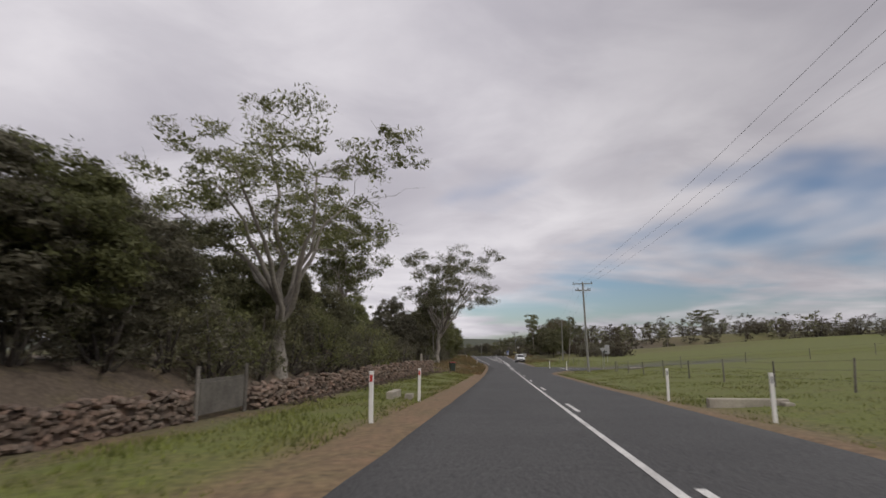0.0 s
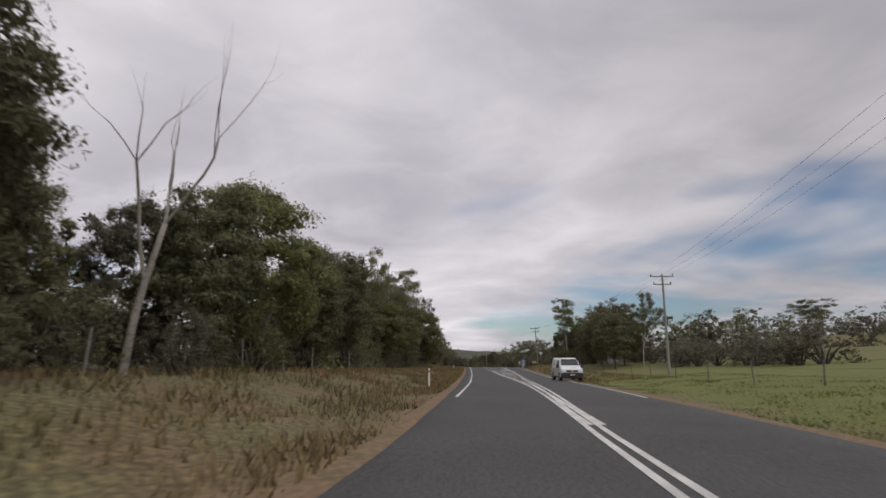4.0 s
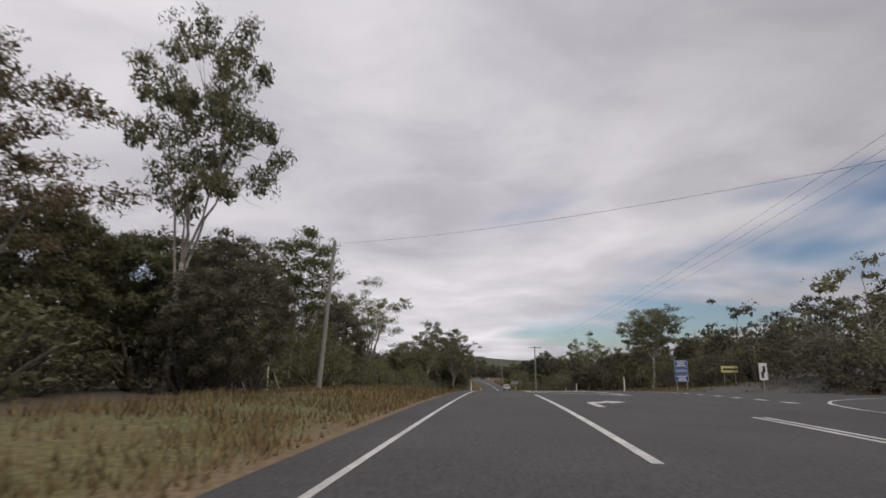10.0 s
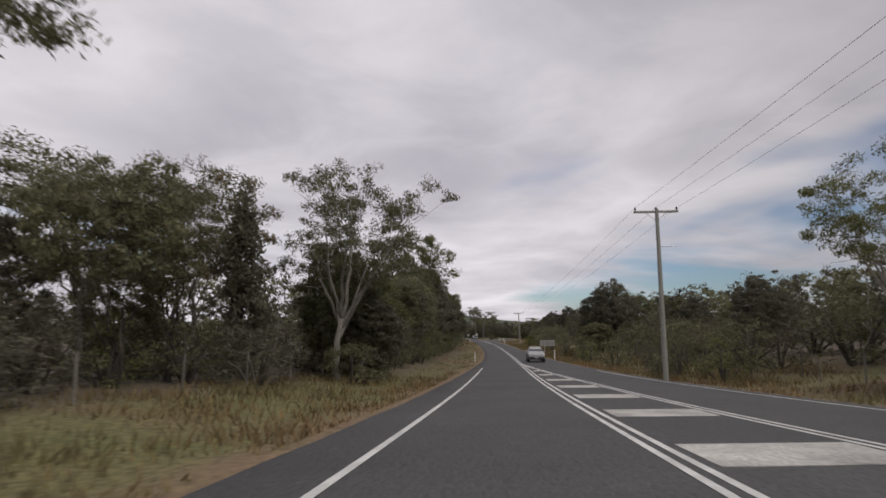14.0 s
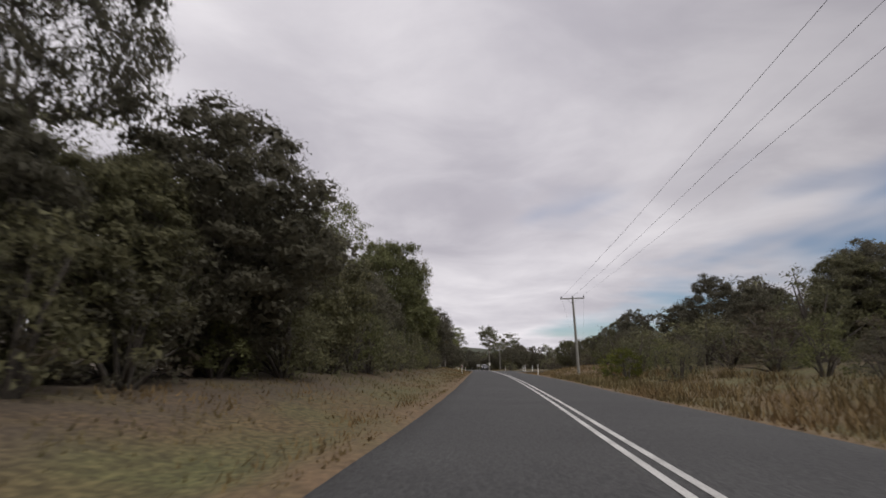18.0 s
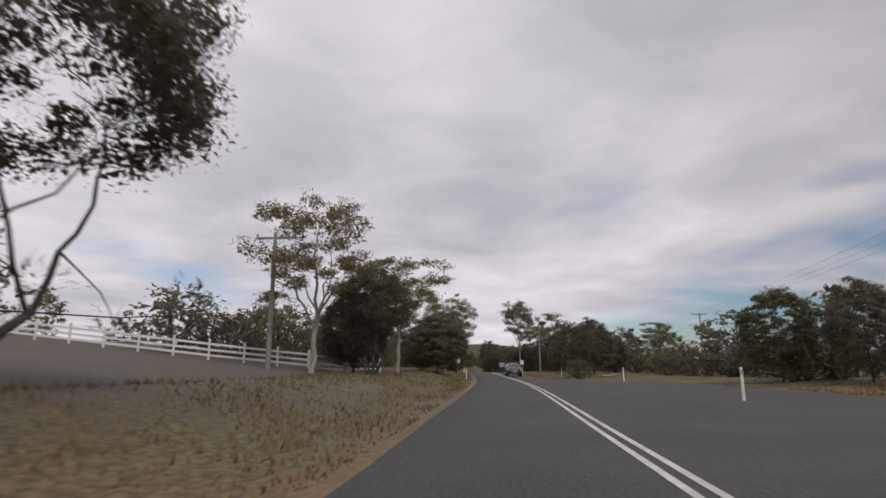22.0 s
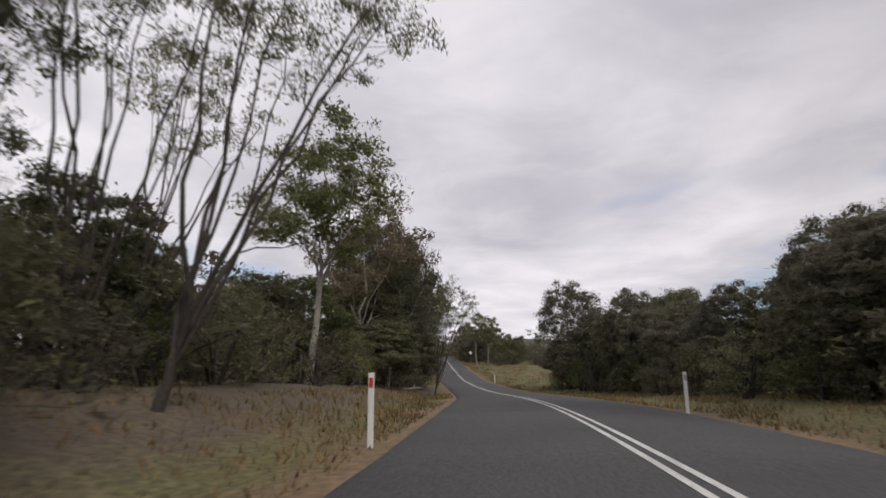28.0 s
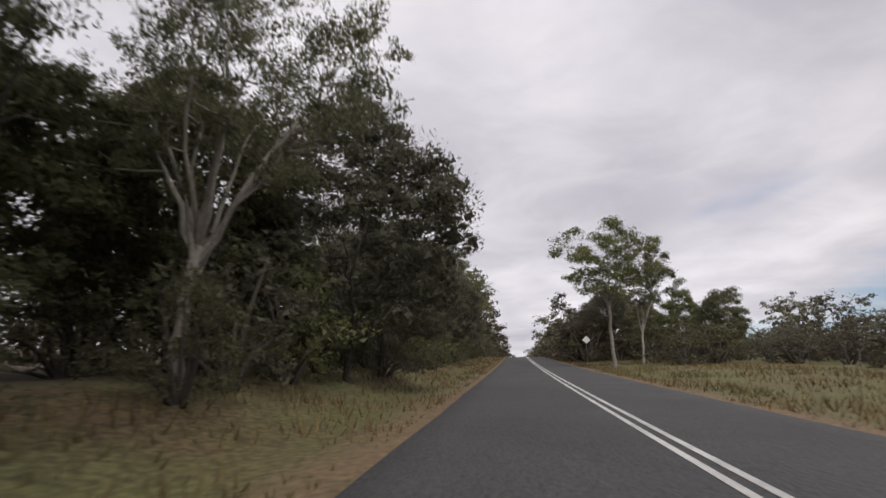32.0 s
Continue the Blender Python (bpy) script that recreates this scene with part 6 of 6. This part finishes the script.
def van(m):
    """Front at y = 0 facing -y."""
    ob = thing("delivery_van", m, "white panel van with black bumper parked on the road shoulder", "van")
    bm = bmesh.new()
    loft(bm, [body_section(0.03, 0.84, 0.35, 0.72, 0.84, 0.78, 0.04), body_section(0.10, 0.92, 0.28, 0.88, 1.04, 0.86, 0.07), body_section(0.42, 0.95, 0.26, 1.03, 1.17, 0.89, 0.07),
              body_section(0.72, 0.95, 0.26, 1.08, 1.26, 0.87, 0.08), body_section(1.42, 0.95, 0.26, 1.10, 1.89, 0.78, 0.13), body_section(1.75, 0.95, 0.26, 1.10, 1.97, 0.80, 0.13),
              body_section(4.6, 0.95, 0.28, 1.10, 1.97, 0.80, 0.13), body_section(4.86, 0.92, 0.34, 1.08, 1.92, 0.77, 0.12)])
    part("body", bm, M_VANWHITE, ob)
    part("bumper", boxes((-0.93, -0.04, 0.25, 0.93, 0.3, 0.74), bevel=0.07), M_BLACK, ob, "black plastic bumper")
    part("air_intake", boxes((-0.5, -0.05, 0.36, 0.5, -0.03, 0.46), bevel=0.008), M_RUBBER, ob)
    pane("windscreen", ob, ((-0.78, 0.79, 1.335), (0.78, 0.79, 1.335), (0.69, 1.37, 1.86), (-0.69, 1.37, 1.86)), M_GLASS, "dark sloping windscreen")
    part("wiper", rods([((-0.5, 0.77, 1.35), (0.35, 0.85, 1.41), 0.012)], 5), M_BLACK, ob)
    for x in (-1, 1):
        pane("side_window", ob, ((x * 0.955, 0.95, 1.13), (x * 0.955, 1.85, 1.13), (x * 0.82, 1.8, 1.78), (x * 0.83, 1.45, 1.74)), M_GLASS)
        pane("side_window", ob, ((x * 0.955, 2.0, 1.13), (x * 0.955, 2.5, 1.13), (x * 0.82, 2.47, 1.78), (x * 0.82, 2.0, 1.78)), M_GLASS)
        part("door_seam", boxes((x * 0.955 - 0.004, 1.9, 0.45, x * 0.955 + 0.004, 1.92, 1.1)), M_BLACK, ob)
        part("door_handle", boxes((x * 0.965 - 0.015, 1.68, 0.98, x * 0.965 + 0.015, 1.84, 1.02), bevel=0.006), M_BLACK, ob)
        part("headlight", boxes((x * 0.72 - 0.2, 0.03, 0.8, x * 0.72 + 0.19, 0.3, 0.98), bevel=0.05), M_LAMP, ob, "clear headlight")
        part("mirror", boxes((x * 1.06 - 0.09, 0.92, 1.14, x * 1.06 + 0.09, 1.02, 1.42), bevel=0.04), M_BLACK, ob)
        for k, (y0, z0, L) in enumerate(((3.0, 1.0, 1.3), (3.0, 0.86, 1.1), (3.0, 0.72, 1.2), (3.1, 1.35, 0.9))):
            part("lettering_bar", boxes((x * 0.955 - 0.004 if k < 3 else x * 0.905 - 0.004, y0, z0, x * 0.955 + 0.004 if k < 3 else x * 0.905 + 0.004, y0 + L, z0 + 0.07)), M_GREYSIGN, ob)
        part("sill", boxes((x * 0.955 - 0.01, 0.9, 0.28, x * 0.955 + 0.01, 4.6, 0.40)), M_BLACK, ob)
        for y in (0.95, 3.95):
            car_wheel(ob, x * 0.85, y, 0.33, 0.22)
            part("wheel_arch", rods([((x * 0.86, y, 0.36), (x * 0.962, y, 0.36), 0.40)], 24), M_BLACK, ob)
    part("grille", boxes((-0.5, 0.0, 0.78, 0.5, 0.08, 0.94), bevel=0.01), M_BLACK, ob)
    part("badge", rods([((0, -0.02, 0.86), (0, 0.01, 0.86), 0.085)], 20), M_STEEL, ob)
    part("plate", boxes((-0.19, -0.062, 0.50, 0.19, -0.045, 0.61)), M_WHITE, ob)
    part("plate_bar", boxes((-0.15, -0.068, 0.535, 0.15, -0.063, 0.575)), M_BLACK, ob)
    part("bonnet_bar", boxes((-0.15, 0.25, 1.135, 0.45, 0.33, 1.145)), M_GREYSIGN, ob)
    return ob


def suv(m, paint, label, lit=False):
    ob = thing("passenger_car", m, label, "car")
    bm = bmesh.new()
    loft(bm, [body_section(0.05, 0.75, 0.4, 0.72, 0.84, 0.70, 0.05), body_section(0.18, 0.88, 0.30, 0.85, 0.96, 0.82, 0.06), body_section(1.15, 0.93, 0.27, 0.98, 1.08, 0.84, 0.06),
              body_section(1.35, 0.93, 0.27, 1.0, 1.16, 0.80, 0.08), body_section(2.1, 0.93, 0.27, 1.02, 1.60, 0.66, 0.12), body_section(2.6, 0.93, 0.27, 1.02, 1.66, 0.66, 0.12),
              body_section(4.0, 0.93, 0.27, 1.04, 1.62, 0.66, 0.12), body_section(4.6, 0.90, 0.32, 1.04, 1.25, 0.72, 0.1), body_section(4.75, 0.86, 0.40, 0.95, 1.05, 0.76, 0.06)])
    part("body", bm, paint, ob)
    pane("windscreen", ob, ((-0.76, 1.38, 1.18), (0.76, 1.38, 1.18), (0.60, 2.04, 1.54), (-0.60, 2.04, 1.54)), M_GLASS)
    for x in (-1, 1):
        pane("side_window", ob, ((x * 0.925, 1.75, 1.05), (x * 0.925, 2.75, 1.05), (x * 0.72, 2.75, 1.5), (x * 0.73, 2.2, 1.48)), M_GLASS)
        pane("side_window", ob, ((x * 0.925, 2.85, 1.05), (x * 0.92, 4.1, 1.07), (x * 0.73, 3.9, 1.47), (x * 0.72, 2.85, 1.5)), M_GLASS)
        part("headlight", boxes((x * 0.66 - 0.2, 0.06, 0.72, x * 0.66 + 0.2, 0.3, 0.86), bevel=0.04), M_LAMP, ob, "clear headlight")
        part("fog_lamp", rods([((x * 0.66, 0.04, 0.5), (x * 0.66, 0.12, 0.5), 0.06)], 12), M_LAMP, ob)
        part("mirror", boxes((x * 1.02 - 0.09, 1.72, 1.08, x * 1.02 + 0.09, 1.82, 1.25), bevel=0.04), paint, ob)
        for y in (0.92, 3.65):
            car_wheel(ob, x * 0.82, y, 0.34, 0.22)
            part("wheel_arch", rods([((x * 0.84, y, 0.36), (x * 0.942, y, 0.36), 0.41)], 24), M_BLACK, ob)
        part("roof_rail", rods([((x * 0.6, 2.4, 1.69), (x * 0.6, 3.9, 1.66), 0.018)], 6), M_STEEL, ob)
    part("grille", boxes((-0.42, 0.02, 0.66, 0.42, 0.08, 0.82), bevel=0.015), M_STEEL, ob)
    part("bumper", boxes((-0.84, 0.0, 0.32, 0.84, 0.2, 0.6), bevel=0.05), M_BLACK, ob)
    part("plate", boxes((-0.19, -0.02, 0.44, 0.19, -0.005, 0.55)), M_WHITE, ob)
    part("plate_bar", boxes((-0.15, -0.026, 0.475, 0.15, -0.021, 0.515)), M_BLACK, ob)
    return ob


def on_road_pose(s, d, rz=0.0):
    x, y, z = surface(s, d)
    return pose(x, y, z, 0, 0, turn(s) + rz)


van(on_road_pose(140.0, 6.8, 3) @ pose(0, 0, -0.03))
suv(on_road_pose(567, 3.45), M_CARDARK, "dark charcoal wagon on the far side of the road")
suv(on_road_pose(379, 4.0), M_GREYSIGN, "silver grey car on the far side of the road")
suv(spot(83, -20.0, 0.0, 20), M_STEEL, "old pale car parked under trees by a driveway")


# ---------------------------------------------------------------- grass blades along the verges
def verge(name, s0, s1, side, o0, o1, n, h0, h1, mat, seed, label):
    rng = np.random.default_rng(seed)
    s = rng.uniform(s0, s1, n)
    o = o0 + (o1 - o0) * rng.uniform(0, 1, n) ** 1.3
    clump = np.array([noise.noise(Vector((a * 0.35, b * 0.6, seed))) for a, b in zip(s, o)])
    keep = clump > rng.uniform(-0.55, 0.25, n)
    s, o, clump = s[keep], o[keep], clump[keep]
    n = len(s)
    d = (left_edge(s) - o) if side < 0 else (right_edge(s) + o)
    x, y, h = (np.interp(s, RS, a) for a in (RX, RY, RH))
    px, py = x + d * np.cos(h), y + d * np.sin(h)
    pz = height(s, d) - 0.03
    ang = rng.uniform(0, 2 * math.pi, n)
    hh = rng.uniform(h0, h1, n) * (0.6 + 0.7 * np.clip(clump + 0.4, 0, 1)) * ss(o, -0.2, 1.2)
    w = rng.uniform(0.012, 0.03, n) * (1 + hh)
    lx, ly = rng.normal(0, 0.35, n) * hh, rng.normal(0, 0.35, n) * hh
    cx, cy = np.cos(ang) * w, np.sin(ang) * w
    v = np.stack([np.stack([px - cx, py - cy, pz], 1), np.stack([px + cx, py + cy, pz], 1), np.stack([px + lx, py + ly, pz + hh], 1)], 1).reshape(-1, 3)
    me = quick_mesh(name, v, np.arange(3 * n).reshape(-1, 3), mat)
    return tagged(new(name, me), label, "grass", kind="stuff")


verge("grass", -20, 66, -1, 1.3, 6.2, 36000, 0.05, 0.16, M_GRASSGREEN, 61, "green roadside grass below a stone wall")
verge("grass", 60, 215, -1, 0.5, 12, 70000, 0.10, 0.38, M_GRASSDRY, 62, "dry brown roadside grass")
verge("grass", 200, 350, -1, 0.4, 9, 50000, 0.10, 0.42, M_GRASSDRY, 63, "dry straw-coloured roadside grass")
verge("grass", 350, 510, -1, 0.3, 6, 24000, 0.06, 0.22, M_GRASSDRY, 64, "short dry grass at the road edge")
verge("grass", 500, 650, -1, 0.4, 8, 36000, 0.06, 0.24, M_GRASSDRY, 65, "short green and brown verge grass")
verge("grass", 640, 678, -1, 0.3, 5, 5000, 0.1, 0.35, M_GRASSDRY, 66, "dry grass at the road edge")
verge("grass", 708, 860, -1, 0.3, 5, 17000, 0.1, 0.35, M_GRASSDRY, 66, "dry grass at the road edge")
verge("grass", -20, 150, 1, 0.8, 14, 95000, 0.04, 0.13, M_GRASSGREEN, 67, "green paddock grass")
verge("grass", 140, 345, 1, 0.4, 9, 40000, 0.1, 0.4, M_GRASSDRY, 68, "dry roadside grass")
verge("grass", 345, 456, 1, 0.3, 8, 30000, 0.15, 0.6, M_GRASSDRY, 69, "tall dry roadside grass")
verge("grass", 456, 640, 1, 0.5, 9, 44000, 0.04, 0.16, M_GRASSDRY, 70, "sparse dry roadside grass")
verge("grass", 456, 530, 1, 1.5, 12, 26000, 0.08, 0.3, M_GRASSDRY, 72, "scattered dry tufts on orange soil")
verge("grass", 640, 860, 1, 0.4, 14, 60000, 0.1, 0.35, M_GRASSDRY, 71, "tall dry paddock grass")
